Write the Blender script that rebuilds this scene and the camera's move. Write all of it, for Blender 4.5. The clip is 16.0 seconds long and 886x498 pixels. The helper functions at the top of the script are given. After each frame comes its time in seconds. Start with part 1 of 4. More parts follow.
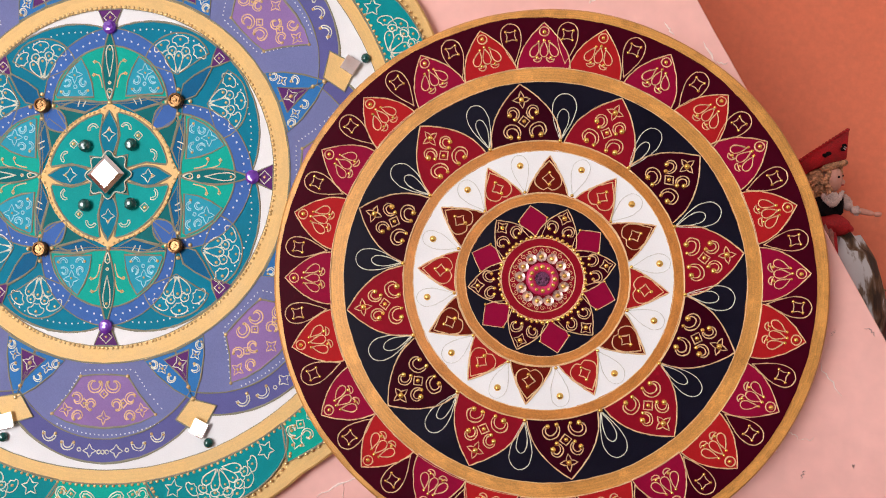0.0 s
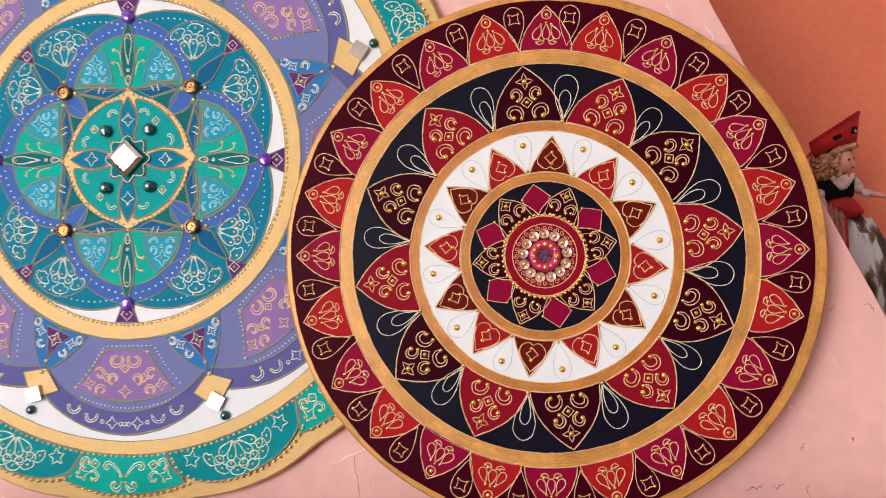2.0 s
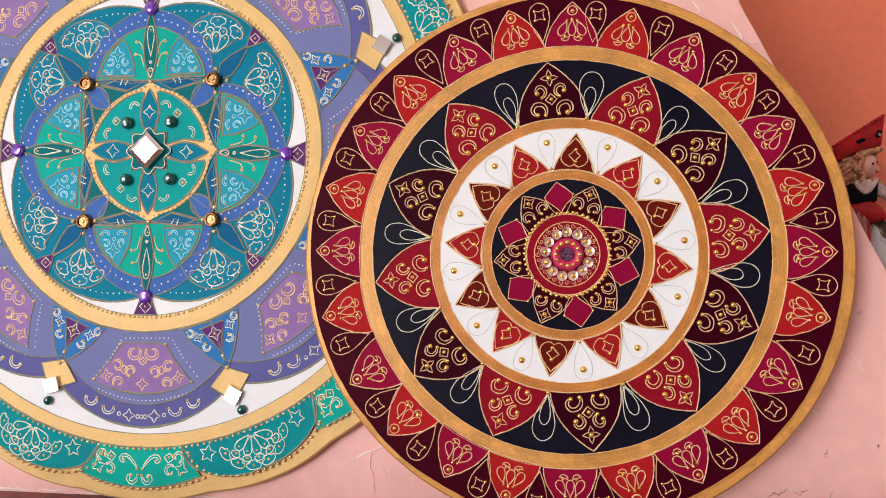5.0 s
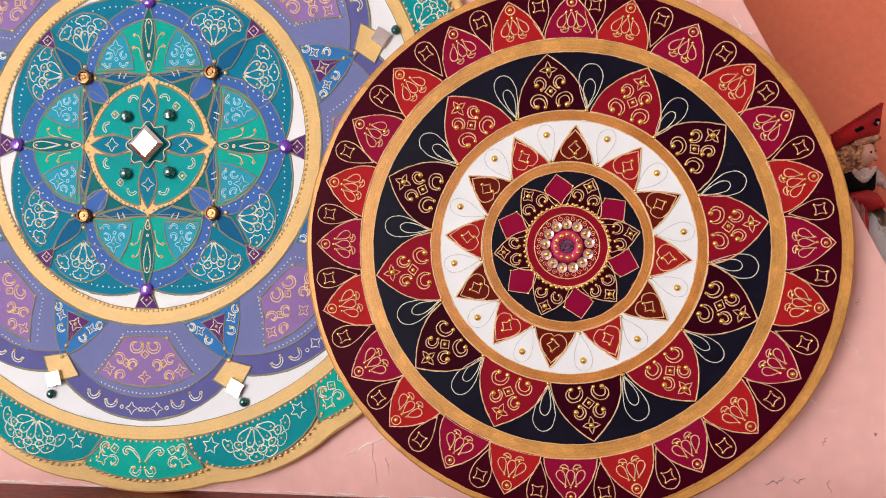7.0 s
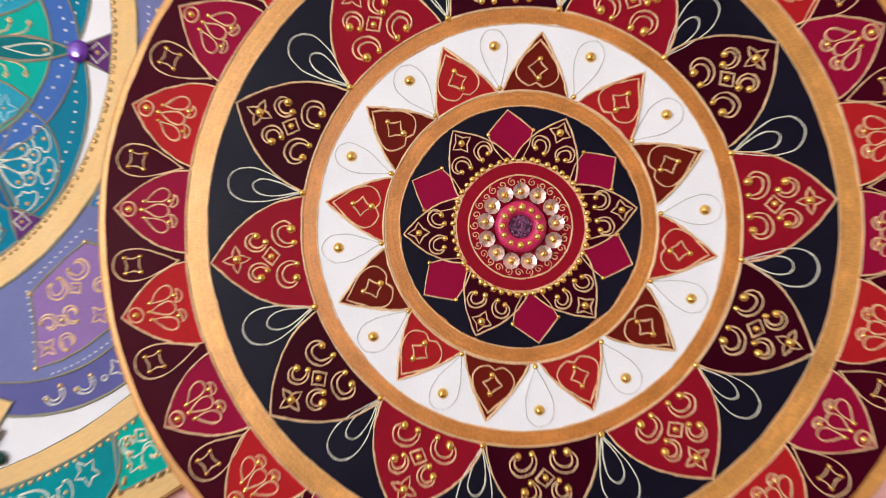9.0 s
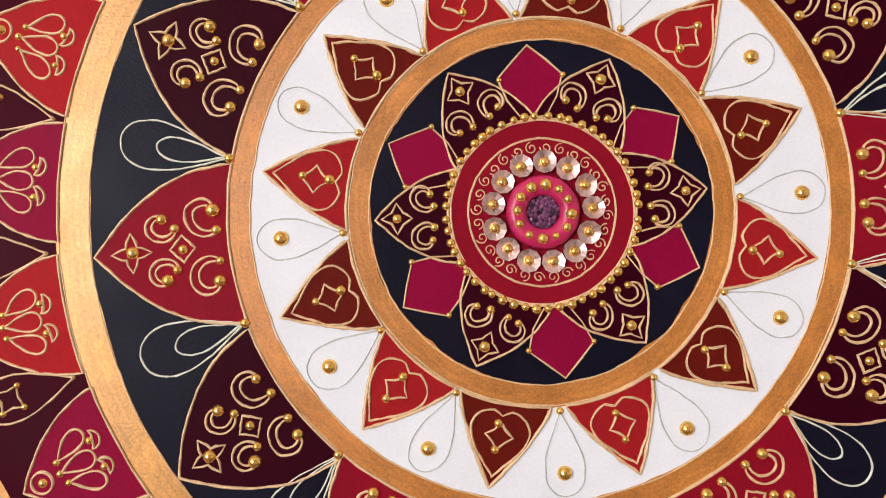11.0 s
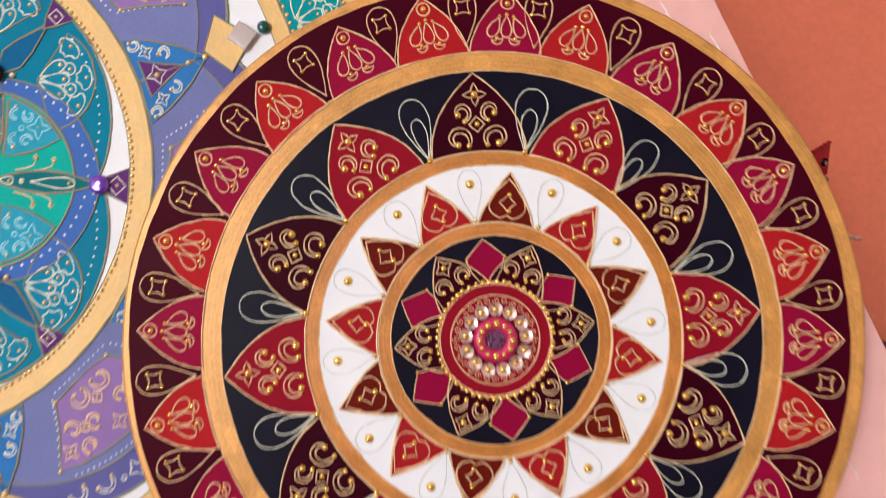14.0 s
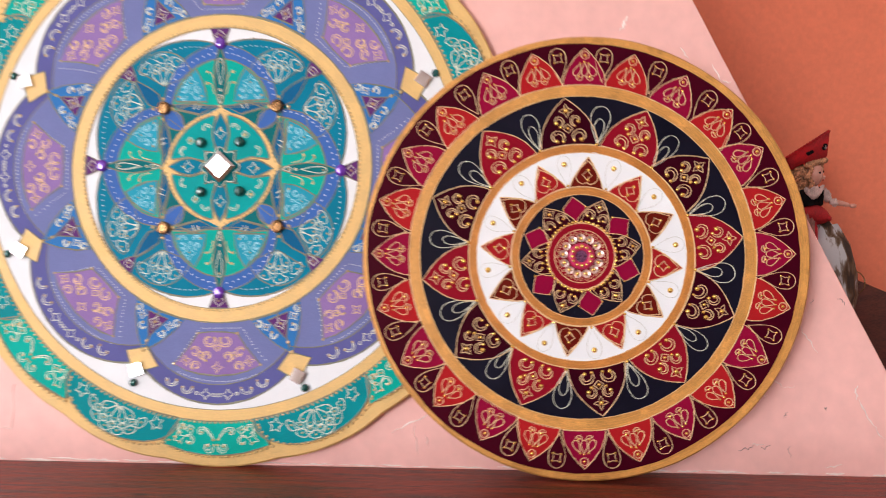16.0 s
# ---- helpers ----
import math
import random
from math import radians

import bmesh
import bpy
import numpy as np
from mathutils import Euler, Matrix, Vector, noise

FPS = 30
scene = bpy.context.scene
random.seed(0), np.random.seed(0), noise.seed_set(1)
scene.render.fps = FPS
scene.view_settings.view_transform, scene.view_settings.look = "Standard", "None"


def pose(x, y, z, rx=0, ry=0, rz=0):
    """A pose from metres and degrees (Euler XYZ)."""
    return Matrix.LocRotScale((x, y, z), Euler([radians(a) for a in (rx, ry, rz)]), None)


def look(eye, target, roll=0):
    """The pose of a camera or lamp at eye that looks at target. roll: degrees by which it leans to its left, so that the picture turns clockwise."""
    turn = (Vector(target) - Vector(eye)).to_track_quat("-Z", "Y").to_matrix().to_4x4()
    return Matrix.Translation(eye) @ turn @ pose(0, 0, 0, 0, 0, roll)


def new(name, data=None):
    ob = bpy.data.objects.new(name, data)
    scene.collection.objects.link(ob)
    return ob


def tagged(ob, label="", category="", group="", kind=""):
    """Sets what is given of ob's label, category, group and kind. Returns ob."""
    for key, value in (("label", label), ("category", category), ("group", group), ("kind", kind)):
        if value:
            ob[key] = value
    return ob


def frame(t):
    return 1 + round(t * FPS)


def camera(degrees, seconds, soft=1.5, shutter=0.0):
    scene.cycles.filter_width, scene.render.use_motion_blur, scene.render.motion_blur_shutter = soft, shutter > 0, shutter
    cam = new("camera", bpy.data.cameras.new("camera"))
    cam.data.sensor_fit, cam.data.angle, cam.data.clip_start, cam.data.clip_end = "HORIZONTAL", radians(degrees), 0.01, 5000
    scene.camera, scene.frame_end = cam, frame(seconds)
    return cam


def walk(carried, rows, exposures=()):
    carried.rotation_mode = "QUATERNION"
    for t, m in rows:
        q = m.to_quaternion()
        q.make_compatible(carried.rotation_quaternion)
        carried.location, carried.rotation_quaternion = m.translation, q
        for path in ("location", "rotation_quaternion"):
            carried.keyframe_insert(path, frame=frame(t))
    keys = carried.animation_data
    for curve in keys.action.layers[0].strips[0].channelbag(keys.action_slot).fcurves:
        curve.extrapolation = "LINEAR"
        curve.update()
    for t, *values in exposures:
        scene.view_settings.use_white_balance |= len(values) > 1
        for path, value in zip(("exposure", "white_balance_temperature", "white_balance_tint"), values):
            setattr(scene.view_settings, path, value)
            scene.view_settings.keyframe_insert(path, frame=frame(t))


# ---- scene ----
cam = camera(63.7, 16.0, soft=0.95, shutter=0.8)
PATH = [
    (0, (-0.02890, -0.38911, -0.00560), (-0.14995, 1.60399, 0.10795), -0.056),
    (0.5, (-0.02889, -0.38689, -0.00930), (-0.13409, 1.60716, 0.10341), 0.104),
    (1, (-0.02729, -0.38790, -0.00910), (-0.11857, 1.60689, 0.10265), 0.070),
    (1.5, (-0.02611, -0.39305, -0.01284), (-0.16917, 1.59940, 0.08563), 0.085),
    (2, (-0.02033, -0.40043, -0.01469), (-0.19590, 1.58961, 0.07977), -0.247),
    (2.5, (-0.01550, -0.41357, -0.01741), (-0.25319, 1.56976, 0.08211), -0.320),
    (3, (-0.01269, -0.41355, -0.01774), (-0.25356, 1.56915, 0.08650), -0.214),
    (3.5, (-0.01534, -0.40866, -0.01846), (-0.24182, 1.57626, 0.07538), 0.250),
    (4, (-0.01990, -0.40595, -0.01651), (-0.22504, 1.58011, 0.09954), 0.424),
    (4.2, (-0.02321, -0.40417, -0.01702), (-0.23163, 1.58180, 0.09479), 0.715),
    (6.5, (-0.02780, -0.39134, -0.01641), (-0.22603, 1.59744, 0.05748), 0.544),
    (7, (-0.02778, -0.39883, -0.01430), (-0.22663, 1.59027, 0.04859), 0.403),
    (7.5, (-0.02952, -0.41228, -0.01371), (-0.20048, 1.57941, 0.04934), 0.791),
    (8, (-0.02931, -0.37690, -0.01828), (-0.13243, 1.61819, 0.07647), 1.270),
    (8.2, (-0.02745, -0.35221, -0.01789), (-0.12694, 1.64422, 0.04836), 0.781),
    (8.5, (-0.02393, -0.30267, -0.01755), (-0.09121, 1.69592, 0.01573), 1.371),
    (8.7, (-0.02173, -0.27799, -0.01439), (-0.04328, 1.72187, -0.00502), 2.132),
    (9, (-0.01945, -0.24598, -0.01066), (-0.06538, 1.75343, 0.00558), 2.247),
    (9.2, (-0.02047, -0.22906, -0.01299), (-0.05799, 1.77037, 0.01630), 2.411),
    (11.3, (-0.02643, -0.17166, -0.00800), (0.01452, 1.82789, -0.01918), 2.847),
    (11.5, (-0.02843, -0.17266, -0.00700), (0.02255, 1.82665, -0.01917), 2.647),
    (12, (-0.02891, -0.17725, -0.00229), (0.02696, 1.82194, -0.01390), 2.232),
    (12.2, (-0.03073, -0.18615, 0.00540), (0.05783, 1.81155, -0.03152), 2.503),
    (12.5, (-0.03346, -0.20674, 0.01918), (0.06320, 1.79058, -0.01742), 2.309),
    (12.8, (-0.03595, -0.23346, 0.03151), (0.03361, 1.76506, 0.06463), 2.687),
    (13, (-0.03711, -0.24660, 0.03774), (0.05204, 1.74895, 0.13690), 2.622),
    (13.2, (-0.03622, -0.25903, 0.04101), (0.03185, 1.73474, 0.18332), 2.860),
    (13.5, (-0.03415, -0.26616, 0.04116), (0.00011, 1.72793, 0.19093), 2.042),
    (14, (-0.02902, -0.28548, 0.02399), (0.03084, 1.71194, 0.10610), 1.212),
    (14.5, (-0.02481, -0.32679, 0.01221), (-0.02632, 1.67206, 0.08021), 1.429),
    (15, (-0.02157, -0.37578, -0.00325), (-0.06751, 1.62328, 0.03760), 2.448),
    (15.2, (-0.02100, -0.39606, -0.00452), (-0.08181, 1.60274, 0.02863), 1.779),
    (15.5, (-0.02641, -0.42450, -0.00443), (-0.10902, 1.57346, 0.03220), 0.800),
    (15.8, (-0.05260, -0.46472, -0.00953), (-0.15516, 1.53201, 0.04114), 0.553),
    (16, (-0.07256, -0.48287, -0.01277), (-0.15208, 1.51431, 0.05779), 0.472),
    (16.1, (-0.08354, -0.49285, -0.01455), (-0.15039, 1.50457, 0.06695), 0.427),
]
walk(cam, [(t, look(eye, target, roll)) for t, eye, target, roll in PATH],
     [(0, 0.0, 6560, 12), (2.0, 0.0, 6530, 11.5), (7.5, 0.0, 6520, 11.5), (8.7, 0.0, 6340, 10.5), (12.5, 0.0, 6340, 10.5), (14.0, 0.02, 6380, 12), (15.0, 0.08, 6400, 12.5), (16.0, 0.08, 6420, 12.5)])

# ---- world and light ----
world = bpy.data.worlds.new("room_sky")
scene.world = world
world.use_nodes = True
wn, wl = world.node_tree.nodes, world.node_tree.links
sky = wn.new("ShaderNodeTexSky")
sky.sky_type, sky.sun_disc = "NISHITA", False
sky.sun_elevation, sky.sun_rotation = radians(35), radians(220)
wl.new(sky.outputs[0], wn["Background"].inputs[0])
wn["Background"].inputs[1].default_value = 0.1
scene.view_settings.exposure = 0.0


def area(name, eye, target, sx, sy, power, color):
    data = bpy.data.lights.new(name, "AREA")
    data.shape, data.size, data.size_y, data.energy, data.color = "RECTANGLE", sx, sy, power, color
    ob = new(name, data)
    ob.matrix_world = look(eye, target)
    return ob


# daylight through the window
area("window_light", (-1.92, -3.19, 0.11), (-1.92, 0.0, 0.11), 1.13, 1.58, 103, (0.97, 0.985, 1.0))


# ---- materials ----
def material(name, color, rough=0.5, metal=0.0, vary=0.12, grain=900.0, bump=0.1, blotch=40.0, spec=0.5, rand=0.0, stretch=None, coat=0.0, streak=0.0):
    m = bpy.data.materials.new(name)
    m.use_nodes = True
    n, l = m.node_tree.nodes, m.node_tree.links
    b = n["Principled BSDF"]
    b.inputs["Metallic"].default_value = metal
    b.inputs["Specular IOR Level"].default_value = spec
    b.inputs["Coat Weight"].default_value = coat
    tc = n.new("ShaderNodeTexCoord")
    src = tc.outputs["Object"]
    if stretch:
        mp = n.new("ShaderNodeMapping")
        mp.inputs["Scale"].default_value = stretch
        l.new(src, mp.inputs[0])
        src = mp.outputs[0]
    big, fine = n.new("ShaderNodeTexNoise"), n.new("ShaderNodeTexNoise")
    for t, sc in ((big, blotch), (fine, grain)):
        t.inputs["Scale"].default_value = sc
        t.inputs["Detail"].default_value = 4.0
        l.new(src, t.inputs["Vector"])
    mix = n.new("ShaderNodeMath")
    mix.operation = "ADD"
    l.new(big.outputs[0], mix.inputs[0])
    l.new(fine.outputs[0], mix.inputs[1])
    val = mix.outputs[0]
    if streak:
        ln, cb, sn = n.new("ShaderNodeVectorMath"), n.new("ShaderNodeCombineXYZ"), n.new("ShaderNodeTexNoise")
        ln.operation = "LENGTH"
        l.new(src, ln.inputs[0])
        l.new(ln.outputs["Value"], cb.inputs[0])
        ml = n.new("ShaderNodeMath")
        ml.operation = "MULTIPLY"
        ml.inputs[1].default_value = 0.012
        l.new(big.outputs[0], ml.inputs[0])
        l.new(ml.outputs[0], cb.inputs[1])
        sn.inputs["Scale"].default_value, sn.inputs["Detail"].default_value = 900, 3.0
        l.new(cb.outputs[0], sn.inputs["Vector"])
        st, sb = n.new("ShaderNodeMath"), n.new("ShaderNodeMath")
        sb.operation = "SUBTRACT"
        sb.inputs[1].default_value = 0.5
        l.new(sn.outputs[0], sb.inputs[0])
        st.operation = "MULTIPLY_ADD"
        st.inputs[1].default_value = 2 * streak
        l.new(sb.outputs[0], st.inputs[0])
        l.new(val, st.inputs[2])
        val = st.outputs[0]
    if rand:
        oi, r = n.new("ShaderNodeObjectInfo"), n.new("ShaderNodeMath")
        r.operation = "MULTIPLY_ADD"
        r.inputs[1].default_value, r.inputs[2].default_value = rand, -rand / 2
        l.new(oi.outputs["Random"], r.inputs[0])
        a = n.new("ShaderNodeMath")
        a.operation = "ADD"
        l.new(val, a.inputs[0])
        l.new(r.outputs[0], a.inputs[1])
        val = a.outputs[0]
    ramp = n.new("ShaderNodeMapRange")
    ramp.inputs["From Min"].default_value, ramp.inputs["From Max"].default_value = 0.6, 1.4
    ramp.inputs["To Min"].default_value, ramp.inputs["To Max"].default_value = 1 - 2 * vary, 1 + 2 * vary
    l.new(val, ramp.inputs[0])
    mul = n.new("ShaderNodeVectorMath")
    mul.operation = "SCALE"
    mul.inputs[0].default_value = color
    l.new(ramp.outputs[0], mul.inputs["Scale"])
    l.new(mul.outputs[0], b.inputs["Base Color"])
    rr = n.new("ShaderNodeMapRange")
    rr.inputs["From Min"].default_value, rr.inputs["From Max"].default_value = 0.3, 0.7
    rr.inputs["To Min"].default_value, rr.inputs["To Max"].default_value = max(rough - 0.08, 0.02), min(rough + 0.08, 1)
    l.new(big.outputs[0], rr.inputs[0])
    l.new(rr.outputs[0], b.inputs["Roughness"])
    if bump:
        bp = n.new("ShaderNodeBump")
        bp.inputs["Strength"].default_value, bp.inputs["Distance"].default_value = bump, 0.0006
        l.new(fine.outputs[0], bp.inputs["Height"])
        l.new(bp.outputs[0], b.inputs["Normal"])
    return m


def paint(name, color, **k):
    return material(name, color, **{**dict(rough=0.5, vary=0.07, grain=1400, bump=0.06, rand=0.12, spec=0.04), **k})


GOLD = material("gold_paint", (0.64, 0.305, 0.075), 0.38, 0.16, 0.19, 1600, 0.12, 60, streak=0.5)
COPPER = material("copper_gold_paint", (0.54, 0.205, 0.040), 0.40, 0.10, 0.19, 1600, 0.12, 60, streak=0.5)
SAND = material("pale_gold_paint", (0.72, 0.46, 0.165), 0.55, 0.08, 0.08, 1600, 0.10, 60, streak=0.35)
BEAD = material("gold_bead", (0.90, 0.57, 0.15), 0.15, 0.8, 0.1, 900, 0.0)
LINE = material("cream_gold_contour", (0.74, 0.50, 0.27), 0.38, 0.12, 0.15, 1500, 0.2, 150)
PALELINE = material("pale_contour", (0.74, 0.74, 0.60), 0.4, 0.05, 0.12, 1500, 0.2, 150)
DULLLINE = material("dull_bronze_contour", (0.21, 0.20, 0.128), 0.5, 0.0, 0.15, 1500, 0.2, 150)
GREYLINE = material("fine_grey_contour", (0.55, 0.54, 0.50), 0.4, 0.2, 0.12, 1500, 0.2, 150)
PALEBEAD = material("pale_gold_drop", (0.84, 0.60, 0.28), 0.20, 0.4, 0.1, 900, 0.0)
BURGUNDY = paint("burgundy_paint", (0.048, 0.0005, 0.0075))
RED = paint("red_paint", (0.39, 0.013, 0.016))
CRIMSON = paint("crimson_paint", (0.26, 0.004, 0.035))
WINE = paint("wine_red_paint", (0.25, 0.0055, 0.017))
DARKWINE = paint("dark_wine_paint", (0.033, 0.0004, 0.006))
NAVY = paint("navy_paint", (0.0066, 0.0058, 0.0145), vary=0.2, bump=0.14, rough=0.42, spec=0.08)
WHITE = paint("white_paint", (0.82, 0.83, 0.85), vary=0.03)
BROWNRED = paint("brown_red_paint", (0.125, 0.009, 0.005))
BRIGHTRED = paint("bright_red_paint", (0.34, 0.013, 0.016))
MAGENTA = paint("magenta_paint", (0.25, 0.003, 0.036))
PINKRED = material("magenta_lacquer", (0.52, 0.018, 0.10), 0.32, 0.0, 0.12, 600, 0.25, 120)
AMETHYST = material("amethyst_chip", (0.13, 0.045, 0.10), 0.10, 0.0, 0.4, 900, 0.2, 300, rand=0.6)
SEQUIN = material("clear_pink_sequin", (0.64, 0.45, 0.41), 0.30, 0.6, 0.2, 500, 0.1, 200, rand=0.4)
TEAL = paint("teal_paint", (0.003, 0.190, 0.300))
TURQUOISE = paint("turquoise_paint", (0.006, 0.215, 0.335))
DEEPBLUE = paint("deep_blue_paint", (0.006, 0.115, 0.26))
DARKTEAL = paint("dark_teal_paint", (0.004, 0.15, 0.165))
EMERALD = paint("emerald_paint", (0.003, 0.39, 0.315))
SEAGREEN = paint("sea_green_paint", (0.003, 0.33, 0.32))
CYAN = paint("cyan_paint", (0.025, 0.33, 0.46))
PERI = paint("periwinkle_paint", (0.055, 0.145, 0.44))
LAVENDER = paint("lavender_paint", (0.172, 0.195, 0.405))
VIOLET = paint("violet_paint", (0.115, 0.116, 0.32))
LILAC = paint("lilac_paint", (0.28, 0.17, 0.41))
PLUM = paint("plum_paint", (0.115, 0.030, 0.16))
AZURE = paint("azure_paint", (0.035, 0.18, 0.47))
BORDERTEAL = paint("border_teal_paint", (0.003, 0.26, 0.29))
MIRROR = material("mirror_glass", (0.92, 0.92, 0.92), 0.12, 1.0, 0.02, 200, 0.0)
PURPLEGEM = material("purple_gem", (0.16, 0.035, 0.42), 0.12, 0.15, 0.15, 400, 0.0, coat=0.6)
GREENGEM = material("dark_green_gem", (0.002, 0.085, 0.075), 0.12, 0.1, 0.2, 400, 0.0, coat=0.6)
BRONZE = material("bronze_stud", (0.23, 0.115, 0.045), 0.28, 0.85, 0.25, 900, 0.3)
PINKWALL = material("pink_wall_paint", (0.88, 0.49, 0.44), 0.5, 0.0, 0.045, 90, 0.5, 9)
ORANGEWALL = material("terracotta_wall_paint", (0.80, 0.205, 0.105), 0.5, 0.0, 0.05, 150, 0.25, 6)
CREAMWALL = material("cream_wall_paint", (0.78, 0.77, 0.76), 0.7, 0.0, 0.05, 120, 0.15, 5)
SCRATCH = material("bare_plaster_scratch", (0.92, 0.74, 0.68), 0.6, 0.0, 0.1, 400, 0.2)
SCUFF = material("grey_scuff", (0.42, 0.27, 0.25), 0.7, 0.0, 0.3, 900, 0.2)
WOOD = material("dark_stained_wood", (0.19, 0.034, 0.020), 0.42, 0.0, 0.75, 60, 0.35, 9, spec=0.3, stretch=(1.6, 22, 22))
WOODB = material("dark_brown_wood", (0.11, 0.026, 0.016), 0.5, 0.0, 0.35, 60, 0.3, 9, stretch=(4, 4, 14))
CEILING = material("white_ceiling_paint", (0.8, 0.79, 0.77), 0.8, 0.0, 0.03, 40, 0.1, 3)
FLOORWOOD = material("brown_floor_boards", (0.22, 0.12, 0.065), 0.5, 0.0, 0.25, 30, 0.2, 4, stretch=(1, 9, 9))
FELT = material("red_felt", (0.42, 0.005, 0.009), 0.9, 0.0, 0.25, 900, 0.8, 90)
SKIN = material("doll_face", (0.64, 0.31, 0.235), 0.4, 0.0, 0.08, 300, 0.05)
HAIR = material("doll_blond_curls", (0.50, 0.235, 0.12), 0.6, 0.0, 0.5, 500, 1.0, 160)
CLOTHBLACK = material("black_cloth", (0.007, 0.005, 0.006), 0.85, 0.0, 0.3, 900, 0.5, spec=0.08)
CLOTHWHITE = material("white_cloth", (0.60, 0.44, 0.40), 0.85, 0.0, 0.2, 700, 0.6, 120)
CLOTHRED = material("red_sash_cloth", (0.42, 0.008, 0.012), 0.7, 0.0, 0.25, 600, 0.4)
TULLE = material("dusty_pink_cloth", (0.36, 0.15, 0.12), 0.8, 0.0, 0.3, 500, 0.5)


def skirt_material():
    m = material("painted_skirt", (0.3, 0.25, 0.2), 0.6, 0.0, 0.1, 500, 0.4)
    n, l = m.node_tree.nodes, m.node_tree.links
    b = n["Principled BSDF"]
    tc, mp = n.new("ShaderNodeTexCoord"), n.new("ShaderNodeMapping")
    mp.inputs["Scale"].default_value = (75, 75, 22)
    no, ra = n.new("ShaderNodeTexNoise"), n.new("ShaderNodeValToRGB")
    no.inputs["Scale"].default_value, no.inputs["Detail"].default_value = 1.0, 5.0
    l.new(tc.outputs["Object"], mp.inputs[0])
    l.new(mp.outputs[0], no.inputs["Vector"])
    l.new(no.outputs[0], ra.inputs[0])
    e = ra.color_ramp.elements
    e[0].position, e[0].color = 0.40, (0.035, 0.018, 0.010, 1)
    e[1].position, e[1].color = 0.56, (0.62, 0.64, 0.66, 1)
    for p, c in ((0.46, (0.12, 0.06, 0.025, 1)), (0.51, (0.20, 0.15, 0.11, 1))):
        k = e.new(p)
        k.color = c
    l.new(ra.outputs[0], b.inputs["Base Color"])
    return m


SKIRT = skirt_material()


# ---- mesh tools; shapes on a painted disc are drawn in its own plane: x, y across it, z out of it ----
def mesh(name, verts, faces, mats, smooth=False, index=None):
    me = bpy.data.meshes.new(name)
    me.from_pydata([tuple(v) for v in verts], [], faces)
    for m in mats if isinstance(mats, (list, tuple)) else [mats]:
        me.materials.append(m)
    if index is not None:
        me.polygons.foreach_set("material_index", index)
    me.polygons.foreach_set("use_smooth", [smooth] * len(me.polygons))
    me.update()
    return me


def part(name, me, parent, m=None, label="", kind=""):
    ob = new(name, me)
    ob.parent = parent
    if m is not None:
        ob.matrix_basis = m
    return tagged(ob, label, kind=kind)


def turn(a):
    return pose(0, 0, 0, 0, 0, a)


def plate(pts, z0, z1, bevel=0.0):
    """A thin flat piece with the outline pts between two heights."""
    n = len(pts)
    v = [(x, y, z0) for x, y in pts] + [(x, y, z1) for x, y in pts]
    f = [tuple(range(n, 2 * n))] + [(i, (i + 1) % n, n + (i + 1) % n, n + i) for i in range(n)]
    area2 = sum(pts[i][0] * pts[(i + 1) % n][1] - pts[(i + 1) % n][0] * pts[i][1] for i in range(n))
    if area2 < 0:
        f = [tuple(reversed(q)) for q in f]
    return v, f


def waver(x, y, seed, amount=0.00022, scale=260.0):
    """A small wander of a hand-drawn line."""
    return (x + amount * noise.noise((x * scale, y * scale, seed)) + amount * 0.5 * noise.noise((x * scale * 3.1, y * scale * 3.1, seed + 7.7)),
            y + amount * noise.noise((x * scale, y * scale, seed + 31.3)) + amount * 0.5 * noise.noise((x * scale * 3.1, y * scale * 3.1, seed + 17.1)))


def annulus(r0, r1, z0, z1, n=240, wob=0.0, seed=0):
    """A flat ring with slightly uneven, hand-painted edges."""
    v, f = [], []
    for i in range(n):
        a = 2 * math.pi * i / n
        w0 = wob * noise.noise((math.cos(a) * 4, math.sin(a) * 4, seed))
        w1 = wob * noise.noise((math.cos(a) * 4, math.sin(a) * 4, seed + 9))
        w0 += 0.45 * wob * noise.noise((math.cos(a) * 19, math.sin(a) * 19, seed + 2))
        w1 += 0.45 * wob * noise.noise((math.cos(a) * 19, math.sin(a) * 19, seed + 5))
        c, s = math.cos(a), math.sin(a)
        for r, z in ((r0 + w0, z0), (r0 + w0, z1), (r1 + w1, z1), (r1 + w1, z0)):
            v.append((r * c, r * s, z))
    for i in range(n):
        j = (i + 1) % n
        for k in range(3):
            f.append((4 * i + k, 4 * i + k + 1, 4 * j + k + 1, 4 * j + k))
    return v, f


